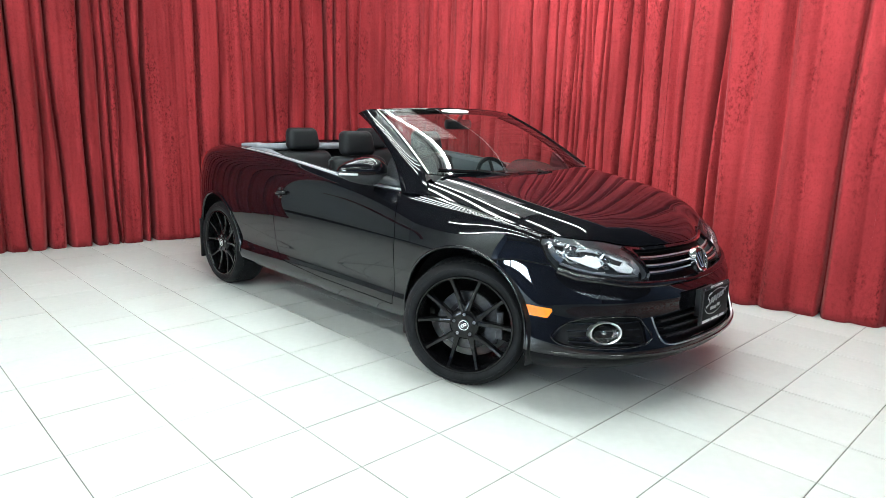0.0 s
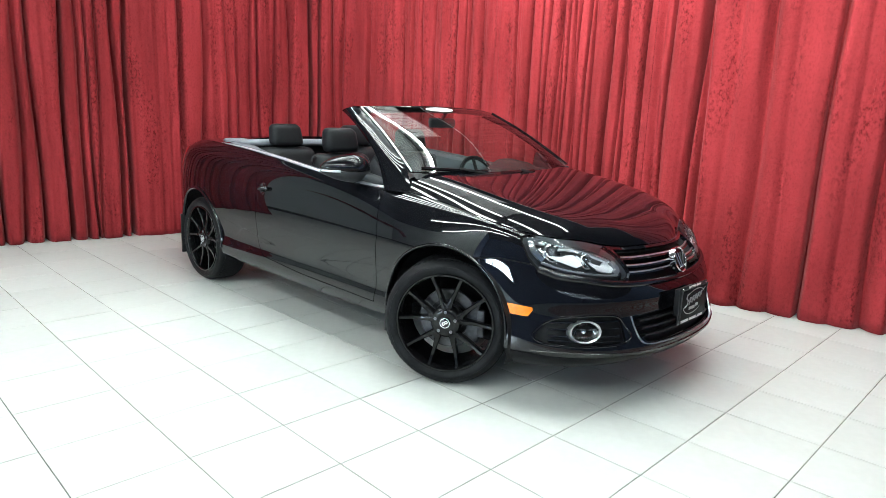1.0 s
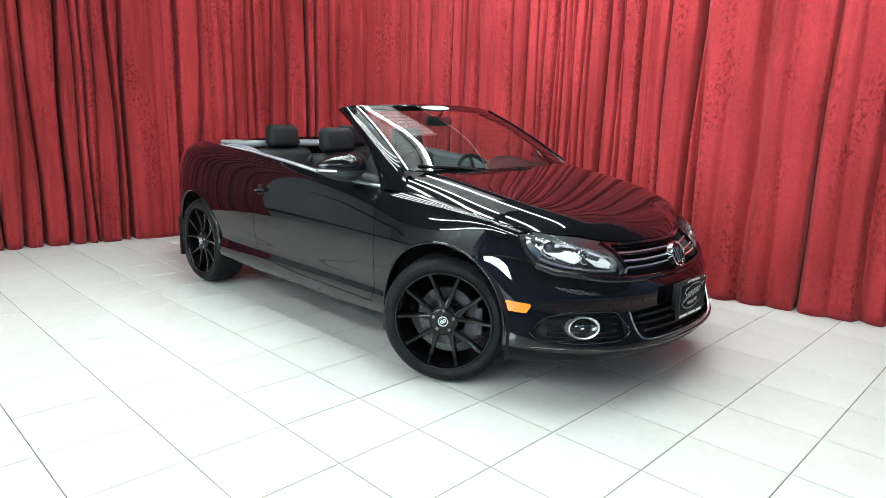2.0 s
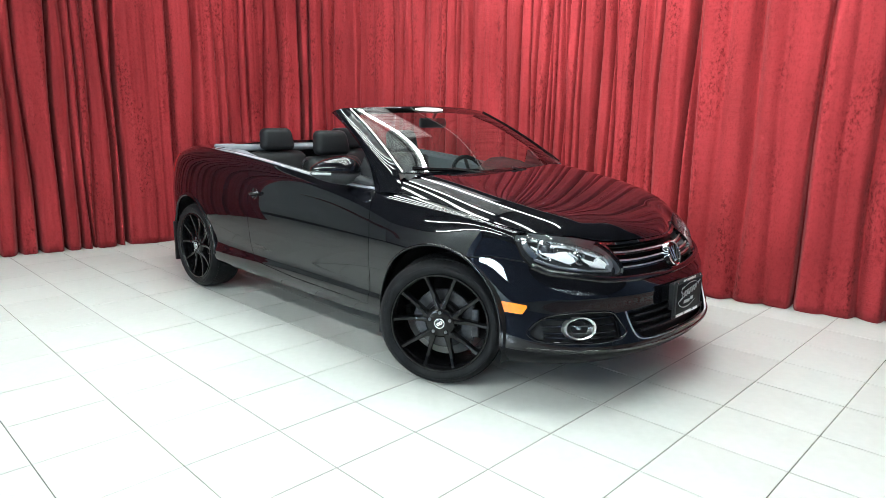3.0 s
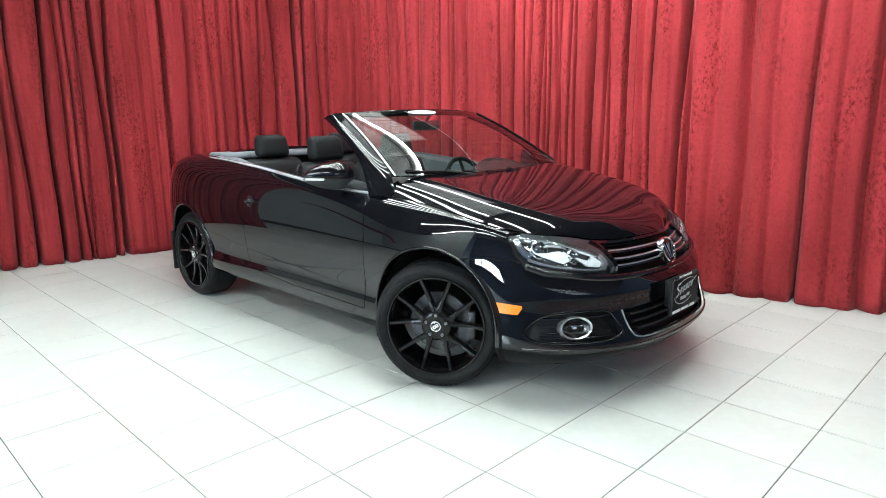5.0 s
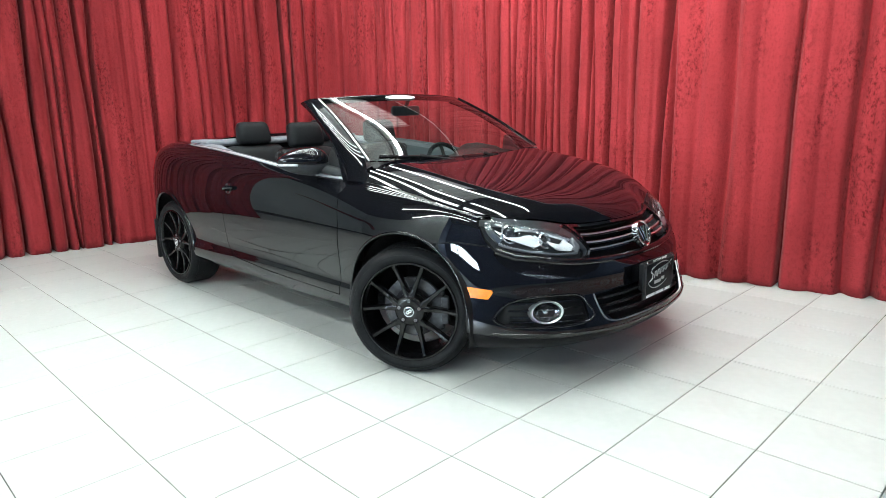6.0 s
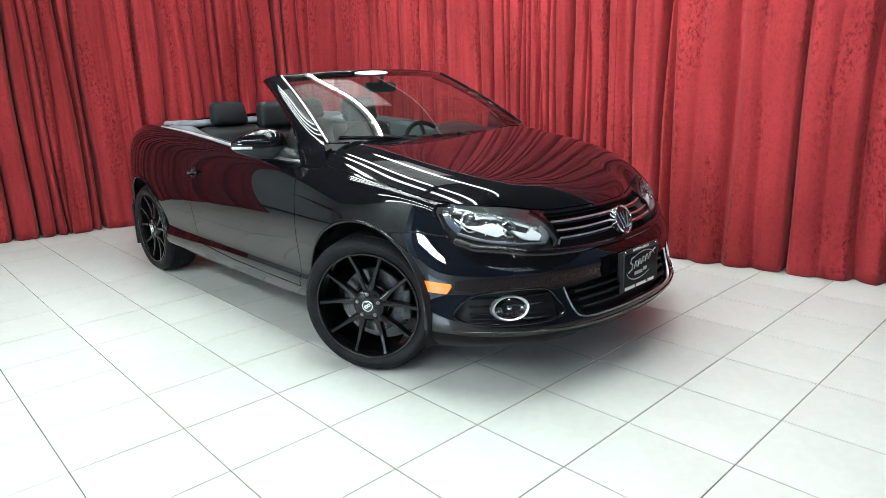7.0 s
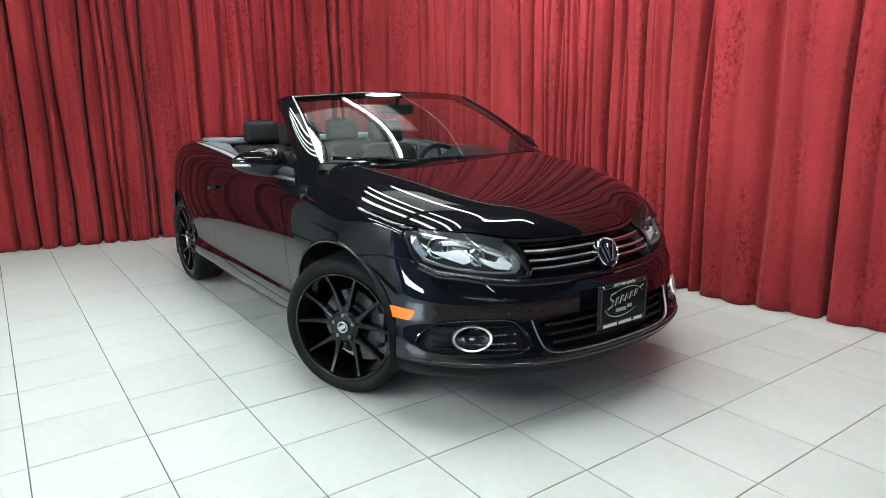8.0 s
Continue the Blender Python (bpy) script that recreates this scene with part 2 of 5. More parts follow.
def tube(bm, points, radius, sides=8, caps=True, flat=1.0):
    """A pipe along points; radius may be a list; flat squeezes it along its second axis."""
    pts = [Vector(p) for p in points]
    rings = []
    up = Vector((0, 0, 1))
    for i, p in enumerate(pts):
        d = (pts[min(i + 1, len(pts) - 1)] - pts[max(i - 1, 0)]).normalized()
        a = d.cross(up)
        a = a.normalized() if a.length > 1e-3 else Vector((1, 0, 0))
        b = a.cross(d).normalized()
        r = radius[i] if isinstance(radius, (list, tuple)) else radius
        rings.append([bm.verts.new(p + a * (r * math.cos(2 * math.pi * k / sides)) + b * (flat * r * math.sin(2 * math.pi * k / sides))) for k in range(sides)])
    for a, b in zip(rings, rings[1:]):
        for k in range(sides):
            bm.faces.new((a[k], a[(k + 1) % sides], b[(k + 1) % sides], b[k]))
    if caps:
        bm.faces.new(rings[0][::-1])
        bm.faces.new(rings[-1])
    return bm


def thicken(bm, depth):
    """Gives an open sheet an inner skin, depth away against its normals."""
    bmesh.ops.recalc_face_normals(bm, faces=bm.faces[:])
    bmesh.ops.solidify(bm, geom=bm.faces[:], thickness=depth)
    return bm


def spline(xs, ys):
    """A natural cubic spline through (xs, ys); ys may have columns."""
    xs, ys = np.asarray(xs, float), np.asarray(ys, float)
    n, h = len(xs), np.diff(xs)
    a, r = np.eye(n), np.zeros_like(ys)
    for i in range(1, n - 1):
        a[i, i - 1:i + 2] = h[i - 1], 2 * (h[i - 1] + h[i]), h[i]
        r[i] = 6 * ((ys[i + 1] - ys[i]) / h[i] - (ys[i] - ys[i - 1]) / h[i - 1])
    m = np.linalg.solve(a, r)

    def f(x):
        x = np.asarray(x, float)
        i = np.clip(np.searchsorted(xs, x) - 1, 0, n - 2)
        w = (x - xs[i]) if ys.ndim == 1 else (x - xs[i])[..., None]
        hh = h[i] if ys.ndim == 1 else h[i][..., None]
        c1 = (ys[i + 1] - ys[i]) / hh - hh * (2 * m[i] + m[i + 1]) / 6
        return ys[i] + w * (c1 + w * (m[i] / 2 + w * (m[i + 1] - m[i]) / (6 * hh)))
    return f


class Sheet:
    """A surface patch as vertices with extra columns (x, y, z, s, v) and faces, that can be cut along a smooth field."""

    def __init__(self, data, faces):
        self.data, self.faces = np.asarray(data, float), list(faces)

    def cut(self, field):
        """The part where field(columns) > 0, cut exactly along its zero line."""
        f = field(*self.data.T)
        rows, made, out = [], {}, []
        keep = f > 0
        for face in self.faces:
            k = [keep[i] for i in face]
            if all(k):
                out.append(face)
            elif any(k):
                poly = []
                for a, b in zip(face, (*face[1:], face[0])):
                    if keep[a]:
                        poly.append(a)
                    if keep[a] != keep[b]:
                        key = (min(a, b), max(a, b))
                        if key not in made:
                            w = f[a] / (f[a] - f[b])
                            rows.append(self.data[a] * (1 - w) + self.data[b] * w)
                            made[key] = len(self.data) + len(rows) - 1
                        poly.append(made[key])
                if len(poly) > 2:
                    out.append(tuple(poly))
        data = np.vstack([self.data, rows]) if rows else self.data
        used = sorted({i for face in out for i in face})
        remap = {o: k for k, o in enumerate(used)}
        return Sheet(data[used] if used else data[:0], [tuple(remap[i] for i in face) for face in out])

    def mesh(self, flange=0.012, shift=0.0):
        """A bmesh of the sheet, its open edges folded inwards by the flange."""
        bm = bmesh.new()
        vs = [bm.verts.new(r[:3]) for r in self.data]
        for face in self.faces:
            try:
                bm.faces.new([vs[i] for i in face])
            except ValueError:
                pass
        bmesh.ops.remove_doubles(bm, verts=bm.verts[:], dist=2e-4)
        loose = [v for v in bm.verts if not v.link_faces]
        for v in loose:
            bm.verts.remove(v)
        bm.normal_update()
        if shift:
            moved = {v: v.normal * shift for v in bm.verts}
            for v, d in moved.items():
                v.co += d
        if flange:
            rim = [e for e in bm.edges if len(e.link_faces) == 1]
            twin = {}
            for e in rim:
                for v in e.verts:
                    if v not in twin:
                        twin[v] = bm.verts.new(v.co - v.normal * flange)
            for e in rim:
                lp = e.link_loops[0]
                a, b = lp.vert, lp.link_loop_next.vert
                bm.faces.new((b, a, twin[a], twin[b]))
                e.smooth = False
        for f in bm.faces:
            f.smooth = True
        return bm


def panel(name, sheet, mat, parent, label="", flange=0.012, shift=0.0, mirror=False):
    bm = sheet.mesh(flange, shift)
    if mirror:
        for v in bm.verts:
            v.co.y = -v.co.y
        bmesh.ops.reverse_faces(bm, faces=bm.faces[:])
    me = bpy.data.meshes.new(name)
    bm.to_mesh(me)
    bm.free()
    return link(name, me, mat, parent, label)

# ---- the shape of the car: x ahead, y to its left, z up, from the middle of the wheelbase on the floor ----
AXLE, HUB_Z, TYRE_R, ARCH_R = 1.289, 0.318, 0.317, 0.390
OUTLINE = [(-2.24, 0), (-2.215, 0.35), (-2.05, 0.62), (-1.77, 0.805), (-1.29, 0.905), (-0.3, 0.925), (0.6, 0.925), (1.28, 0.905), (1.60, 0.862),
           (1.79, 0.784), (1.975, 0.622), (2.08, 0.40), (2.12, 0.2), (2.13, 0)]
plan_pts = np.array([(x, -q) for x, q in OUTLINE[3:0:-1]] + OUTLINE + [(x, -q) for x, q in OUTLINE[-2:-5:-1]])
arc = np.r_[0, np.cumsum(np.hypot(*np.diff(plan_pts, axis=0).T))]
arc -= arc[3]
plan = spline(arc, plan_pts)
STATION = arc[3:3 + len(OUTLINE)]
LENGTH = STATION[-1]


def body_line(rows):
    """A body line: rows of station, inset from the plan outline, height."""
    k = np.array(rows, float)
    s = np.interp(k[:, 0], range(len(STATION)), STATION)
    s = np.r_[-s[1], s, 2 * LENGTH - s[-2]]
    k = np.vstack([k[1], k, k[-2]])
    return spline(s, k[:, 1:])


BODY_LINES = [
    body_line([(0, .10, .24), (3, .08, .24), (4, .055, .252), (5, .045, .255), (6, .045, .252), (7, .05, .245), (8, .07, .205), (9, .09, .205), (10, .11, .205), (13, .10, .205)]),
    body_line([(0, .02, .33), (3, .02, .32), (4, .015, .305), (5, .012, .303), (7, .012, .295), (8, .012, .265), (10, .015, .262), (13, .015, .262)]),
    body_line([(0, .0, .44), (3, .0, .43), (4, .005, .38), (5, .008, .37), (7, .008, .36), (8, .004, .345), (10, .004, .335), (13, .004, .335)]),
    body_line([(0, .0, .52), (3, .0, .51), (4, .015, .46), (5, .017, .435), (6, .017, .435), (7, .014, .435), (8, .018, .44), (9, .025, .445), (10, .034, .45), (11, .042, .455), (13, .045, .455)]),
    body_line([(0, .005, .68), (3, .0, .68), (4, -.002, .64), (5, .0, .63), (6, .0, .62), (7, .002, .61), (8, .034, .585), (9, .042, .57), (10, .047, .555), (11, .050, .545), (13, .052, .54)]),
    body_line([(0, .03, .84), (3, .02, .85), (4, .012, .83), (5, .014, .815), (6, .016, .78), (7, .02, .745), (8, .052, .705), (9, .071, .68), (10, .088, .64), (11, .098, .62), (13, .096, .615)]),
    body_line([(0, .09, .95), (3, .07, .98), (4, .055, .975), (5, .052, .945), (6, .052, .885), (7, .064, .845), (8, .074, .80), (9, .093, .755), (10, .118, .715), (11, .13, .68), (13, .10, .685)]),
    body_line([(0, .22, .99), (2, .20, 1.015), (3, .17, 1.04), (4, .14, 1.052), (5, .105, 1.005), (6, .095, .93), (6.45, .112, .918), (7, .108, .881), (7.5, .098, .855), (8, .10, .826), (9, .14, .797), (10, .208, .773), (11, .216, .742), (12, .187, .743), (13, .165, .747)]),
]


def tub(s, v):
    """A point of the lower body for a place along the outline and a height from 0 (sill) to 7 (top edge), on the +y side."""
    s = np.asarray(s, float)
    e = 1e-3
    p, dp = plan(s), plan(s + e) - plan(s - e)
    nrm = np.stack([dp[..., 1], -dp[..., 0]], -1) / np.hypot(dp[..., 0], dp[..., 1])[..., None]
    rows = np.stack([k(s) for k in BODY_LINES])
    q = spline(range(len(BODY_LINES)), rows.reshape(len(BODY_LINES), -1))(np.asarray(v, float)).reshape(np.shape(v) + rows.shape[1:])
    return p, nrm, q


def tub_grid(s, v):
    p, nrm, q = tub(s, v)
    xy = p[None] + nrm * q[..., :1]
    return np.concatenate([xy, q[..., 1:]], -1)


def edge(s):
    """The top edge of the lower body."""
    return tub_grid(np.atleast_1d(s), np.array([7.0]))[0]

# ---- the room ----
TILE_W, TILE_X, TILE_Y, FLOOR_END = 0.406, 1.16, -1.32, 3.19
ROOM = (-5.6, 24.0, -7.6, 2.9, 3.7)
BAY = -11.5  # added bay, deep enough for far lamps to reflect low in the bumper


def slab(name, lo, hi, mat, label, category, bevel=0.0):
    ob = part(name, boxed(lo, hi, bevel), mat, smooth=False)
    return tagged(ob, label, category, kind="structure")


slab("ground", (ROOM[0], BAY, -0.30), (ROOM[1], ROOM[3], -0.024), MORTAR, "rough grey concrete base under the floor coverings", "ground")
slab("wall_west", (ROOM[0] - 0.2, ROOM[2] - 0.2, -0.3), (ROOM[0], ROOM[3] + 0.2, ROOM[4]), WALL, "plain white painted wall of the showroom", "wall")
slab("wall_east", (ROOM[1], BAY - 0.2, -0.3), (ROOM[1] + 0.2, ROOM[3] + 0.2, ROOM[4]), BLUE_WALL, "plain blue wall, unseen, added for the reflections in the car", "wall")
slab("wall_south", (ROOM[0], ROOM[2] - 0.2, -0.3), (0.2, ROOM[2], ROOM[4]), WALL, "plain white painted wall of the showroom", "wall")
slab("wall_southeast", (0.0, BAY - 0.2, -0.3), (ROOM[1], BAY, ROOM[4]), BLUE_WALL, "plain blue wall, unseen, added for the reflections in the car", "wall")
slab("wall_return", (0.0, BAY, -0.3), (0.2, ROOM[2] - 0.2, ROOM[4]), BLUE_WALL, "plain blue wall, unseen, added for the reflections in the car", "wall")
BASEBOARD = material("dark_baseboard", (0.03, 0.028, 0.028), 0.5, grain=0.2, grain_size=40, stain=0.2, stain_size=3)
slab("baseboard_west", (ROOM[0] + 0.001, ROOM[2] + 0.02, -0.02), (ROOM[0] + 0.02, ROOM[3], 0.16), BASEBOARD, "dark painted baseboard along the wall", "baseboard", 0.004)
slab("baseboard_south", (ROOM[0] + 0.02, ROOM[2] + 0.001, -0.02), (0.2, ROOM[2] + 0.02, 0.16), BASEBOARD, "dark painted baseboard along the wall", "baseboard", 0.004)
window = tagged(new("window_1"), "wide daylight window in a white frame in the blue wall", "window", kind="structure")
W0, W1, Z0, Z1 = 0.80, 3.2, 0.95, 1.55
part("pane", boxed((W0, BAY, Z0), (W1, BAY + 0.02, Z1)), DAYLIGHT, window, smooth=False)
for lo, hi in (((W0 - 0.08, Z0 - 0.08), (W1 + 0.08, Z0)), ((W0 - 0.08, Z1), (W1 + 0.08, Z1 + 0.08)), ((W0 - 0.08, Z0), (W0, Z1)), ((W1, Z0), (W1 + 0.08, Z1)), ((1.40, Z0), (1.50, Z1))):
    part("window_frame", boxed((lo[0], BAY, lo[1]), (hi[0], BAY + 0.05, hi[1]), 0.004), HOUSING, window)
# unseen wall, added to keep the nose's reflections dark past the curtain
slab("wall_northeast", (4.3, ROOM[3], -0.3), (ROOM[1], ROOM[3] + 0.2, ROOM[4]), BLUE_WALL, "plain blue wall, unseen, added for the reflections in the car", "wall")
slab("wall_north", (ROOM[0], ROOM[3], -0.3), (4.3, ROOM[3] + 0.2, ROOM[4]), WALL, "plain white painted wall behind the curtains", "wall")
slab("ceiling", (ROOM[0] - 0.2, BAY - 0.2, ROOM[4] + 0.003), (ROOM[1] + 0.2, ROOM[3] + 0.2, ROOM[4] + 0.2), CEILING, "dark panelled showroom ceiling", "ceiling")

# strip lights in rows along the room
def strip_light(length, glow):
    top = tagged(new("strip_light"), "white ceiling strip light with a bare fluorescent tube", "light", "ceiling strip lights")
    part("housing", boxed((-length / 2, -0.06, 0.0), (length / 2, 0.06, 0.07), 0.008), HOUSING, top)
    bm = tube(bmesh.new(), [(-length / 2 + 0.02, 0, -0.035), (length / 2 - 0.02, 0, -0.035)], 0.03, 8)
    part("tube", bm, glow, top, "glowing white fluorescent tube")
    for sx in (-1, 1):
        part("end_cap", boxed((sx * length / 2 - 0.02, -0.035, -0.07), (sx * length / 2 + 0.02, 0.035, 0.0), 0.004), HOUSING, top)
    return top


FAR = (11.6, 15.1, 18.6, 22.1)
OVER_CAR = (-0.4, 2.1)
WALL_ROWS = [(0.7, (-0.4, 1.9))]
# rows added out of view as fill for the floor and the pale wall
FILL_ROWS = [(-4.6, (-0.6, 1.8, 4.2)), (-6.9, (-1.0, 1.4))]
MAIN_ROWS = [(-0.4, OVER_CAR), (-0.75, OVER_CAR), (-1.1, OVER_CAR), (-1.45, (*OVER_CAR, 4.6))]
FAR_ROWS = [(-2.1, FAR), (-4.0, FAR), (-5.0, FAR), (-6.4, FAR), (-8.2, FAR), (-10.2, FAR)]
for glow, rows_here in ((FILL_TUBE, FILL_ROWS), (BOOSTED_TUBE, WALL_ROWS), (TUBE, MAIN_ROWS), (COOL_TUBE, FAR_ROWS)):
    lamp = None
    for ly, along in rows_here:
        for lx in along:
            m = pose(lx, ly, ROOM[4] - 0.075)
            if lamp is None:
                lamp = strip_light(2.3, glow)
                lamp.matrix_basis = m
            else:
                copy_thing(lamp, m)

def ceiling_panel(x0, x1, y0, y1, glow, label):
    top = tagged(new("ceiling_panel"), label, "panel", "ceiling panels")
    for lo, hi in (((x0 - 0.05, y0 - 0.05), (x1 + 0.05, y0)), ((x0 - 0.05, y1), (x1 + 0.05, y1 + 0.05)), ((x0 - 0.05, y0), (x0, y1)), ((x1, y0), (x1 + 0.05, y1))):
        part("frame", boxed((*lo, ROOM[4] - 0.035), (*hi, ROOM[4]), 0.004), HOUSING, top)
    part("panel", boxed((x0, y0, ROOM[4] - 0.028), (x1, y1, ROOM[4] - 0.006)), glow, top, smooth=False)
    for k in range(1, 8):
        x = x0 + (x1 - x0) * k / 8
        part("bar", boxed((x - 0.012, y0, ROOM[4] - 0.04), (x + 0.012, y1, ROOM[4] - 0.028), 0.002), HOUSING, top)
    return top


# faint glow added to this panel for the pale reflection in the windscreen
ceiling_panel(-1.15, 0.75, -0.25, 0.55, DIM_PANEL, "faintly glowing white panel in a frame set in the ceiling")
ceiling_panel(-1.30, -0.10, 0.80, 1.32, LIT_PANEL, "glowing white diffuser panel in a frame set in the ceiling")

# curtains: one long run of crushed velvet, hung in widths that overlap a little
CURTAIN = [(-3.62, -3.16), (-3.50, -2.6), (-3.40, -2.0), (-3.28, -1.2), (-3.19, -0.6), (-3.12, 0.1), (-3.05, 0.8), (-2.80, 1.40), (-2.25, 1.68), (-1.3, 1.72), (0.0, 1.72),
           (1.2, 1.72), (2.0, 1.76), (2.5, 1.88), (3.1, 2.03), (4.0, 2.15), (5.4, 2.3), (6.8, 2.35)]
cpts = np.array(CURTAIN)
carc = np.r_[0, np.cumsum(np.hypot(*np.diff(cpts, axis=0).T))]
hang = spline(carc, cpts)
FOLDS_A = [(0.25, .06, .03), (0.62, .07, .03), (0.98, .05, .02), (1.2, .04, .03), (1.40, .06, .016), (1.56, .05, .03), (1.69, .08, .022), (1.93, .08, .018), (2.04, .03, .02), (2.14, .05, .012), (2.20, .03, .014),
           (2.36, .05, .022), (2.47, .08, .02), (2.94, .06, .014), (2.99, .05, .012), (3.2, .035, .03), (3.43, .02, .02), (3.56, .022, .016), (3.68, .022, .012), (3.78, .03, .012),
           (3.97, .05, .014), (4.12, .055, .024), (4.37, .08, .016), (4.44, .07, .012), (4.6, .03, .012), (4.72, .02, .02)]
FOLDS_B = [(5.0, .02, .02), (5.48, .04, .012), (5.6, .05, .016), (5.73, .035, .014), (5.93, .04, .02), (6.22, .045, .014), (6.37, .07, .01), (6.42, .06, .014), (6.56, .035, .02), (7.03, .05, .012),
           (7.17, .05, .012), (7.30, .055, .01), (7.39, .05, .01), (7.47, .06, .01), (7.53, .04, .008), (7.58, .06, .01), (7.64, .05, .008), (7.70, .05, .01), (7.76, .06, .01), (7.83, .05, .012),
           (8.0, .07, .016), (8.09, .05, .012), (8.16, .06, .010), (8.30, .07, .016), (8.43, .02, .03), (8.52, .05, .014), (8.73, .07, .02), (8.80, .035, .03)]
FOLDS_C = [(9.02, .012, .04), (9.22, .03, .05), (9.42, .012, .05), (9.64, .05, .018), (9.80, .015, .05), (10.02, .035, .05), (10.2, .03, .04), (10.5, .04, .03), (10.9, .05, .03), (11.3, .05, .03), (11.8, .05, .03),
           (12.3, .05, .03), (12.8, .05, .03), (13.3, .05, .03), (13.9, .05, .03)]


def drape(a, z):
    """How far the cloth stands back from its line at arc a and height z."""
    out = 0.0
    for i, (c, d, w) in enumerate(FOLDS_A + FOLDS_B + FOLDS_C):
        ci = c + 0.018 * math.sin(1.1 * z + 2.4 * i) + 0.008 * math.sin(3.1 * z + i)
        g = np.abs((a - ci) / (0.78 * w))
        out = out - 2.8 * d * (0.8 + 0.25 * math.sin(0.9 * z + 1.7 * i) + 0.25 * max(0.0, 1.2 - z)) * np.exp(-np.power(g, 1.6)) - 0.25 * d * np.exp(-np.square((a - ci) / (3.2 * w)))
    calm = 1.0 / (1.0 + np.exp((a - 8.9) * 8))
    soft = 0.012 * np.sin(a * 19 + 1.3 * np.sin(a * 3.1)) * np.sin(a * 5.3 + 0.4 * z) + 0.006 * np.sin(a * 47 + 2 * np.sin(a * 7) + 0.5 * z) * calm
    ripple = 0.0014 * np.sin(a * 103 + 3 * np.sin(a * 11) + 0.7 * z) * calm + 0.0008 * np.sin(a * 171 + 2 * np.sin(a * 23)) * calm
    broad = 0.007 * (1 - calm) * np.sin(a * 31 + 1.5 * np.sin(a * 5) + 0.35 * z)
    foot = 0.03 * max(0.0, 0.25 - z) * np.sin(a * 9 + 1) - 0.10 * max(0.0, 0.5 - z) ** 2 * np.sin(a * 4.1) * (1 - calm)
    return out + soft + ripple + broad + foot


def curtain(a0, a1, lift):
    cols = np.arange(a0 - 0.03, a1 + 0.03, 0.0045)
    rows = np.r_[np.linspace(0.004, 0.3, 5), np.linspace(0.45, 3.2, 15)]
    p = hang(cols)
    t = hang(cols + 0.02) - hang(cols - 0.02)
    nrm = np.stack([t[:, 1], -t[:, 0]], -1) / np.hypot(t[:, 0], t[:, 1])[:, None]
    verts = []
    for z in rows:
        d = drape(cols, z) + lift
        verts += [(*xy, z) for xy in (p + nrm * d[:, None])]
    n = len(cols)
    faces = [(j * n + i, j * n + i + 1, (j + 1) * n + i + 1, (j + 1) * n + i) for j in range(len(rows) - 1) for i in range(n - 1)]
    ob = link("curtain", mesh_from("curtain", verts, faces), VELVET)
    ob.modifiers.new("cloth", "SOLIDIFY").thickness = 0.004
    return tagged(ob, "deep red crushed velvet curtain hanging in folds to the floor", "curtain", "red velvet curtains")


bounds = [0.0, 1.21, 2.80, 4.24, 5.62, 7.10, 8.36, 9.90, 11.3]
for k, (a0, a1) in enumerate(zip(bounds, bounds[1:])):
    curtain(a0, a1, 0.007 * (k % 2))
# unseen dark red roll, added for the dark streak reflected in the door
roll_path = spline([0, 0.25, 0.5, 0.72, 0.82, 1.0], [(ROOM[0] + 0.05, -5.02, 1.93), (ROOM[0] + 0.09, -5.6, 2.16), (ROOM[0] + 0.12, -6.3, 2.30), (ROOM[0] + 0.16, -7.0, 2.36), (ROOM[0] + 0.45, -7.44, 2.28), (ROOM[0] + 1.05, -7.5, 1.35)])
swag = tube(bmesh.new(), [roll_path(np.array(t)) for t in np.linspace(0, 1, 60)], [0.012 + 0.12 * min(1.0, 1.5 * t) * (1 + 0.12 * math.sin(37 * t)) for t in np.linspace(0, 1, 60)], 14)
tagged(part("swag", swag, VELVET), "unseen dark red roll added for the dark streak in the door", "drape")
rail = tube(bmesh.new(), [(*hang(a), 3.24) for a in np.linspace(0.0, 11.3, 60)], 0.02, 8)
tagged(part("curtain_rail", rail, HOUSING), "white metal rail that carries the red curtains", "rail", kind="structure")

# ---- the car ----
car = tagged(new("convertible_car"), "gloss black convertible with folded roof, black alloy wheels and dealer plate", "car")
car.matrix_basis = pose(0, -0.07, 0, 0, 0, 0.58) @ Matrix.Diagonal((1.0, 0.978, 1.0, 1.0))


def tub_sheet(n=430, rows=92, s0=0.0, v0=0.0):
    s, v = np.linspace(s0, LENGTH, n), np.linspace(v0, 7, rows)
    g = tub_grid(s, v)
    ss, vv = np.meshgrid(s, v)
    data = np.concatenate([g, ss[..., None], vv[..., None]], -1).reshape(-1, 5)
    faces = [(j * n + i, (j + 1) * n + i, (j + 1) * n + i + 1, j * n + i + 1) for j in range(rows - 1) for i in range(n - 1)]
    return Sheet(data, faces)


VS = 0.065  # metres for one step of v, about


def along(s):
    """A place along the outline, for details that are set out from the door's shut line."""
    return s - 0.045 * min(max((LENGTH - s) / 0.25, 0.0), 1.0)


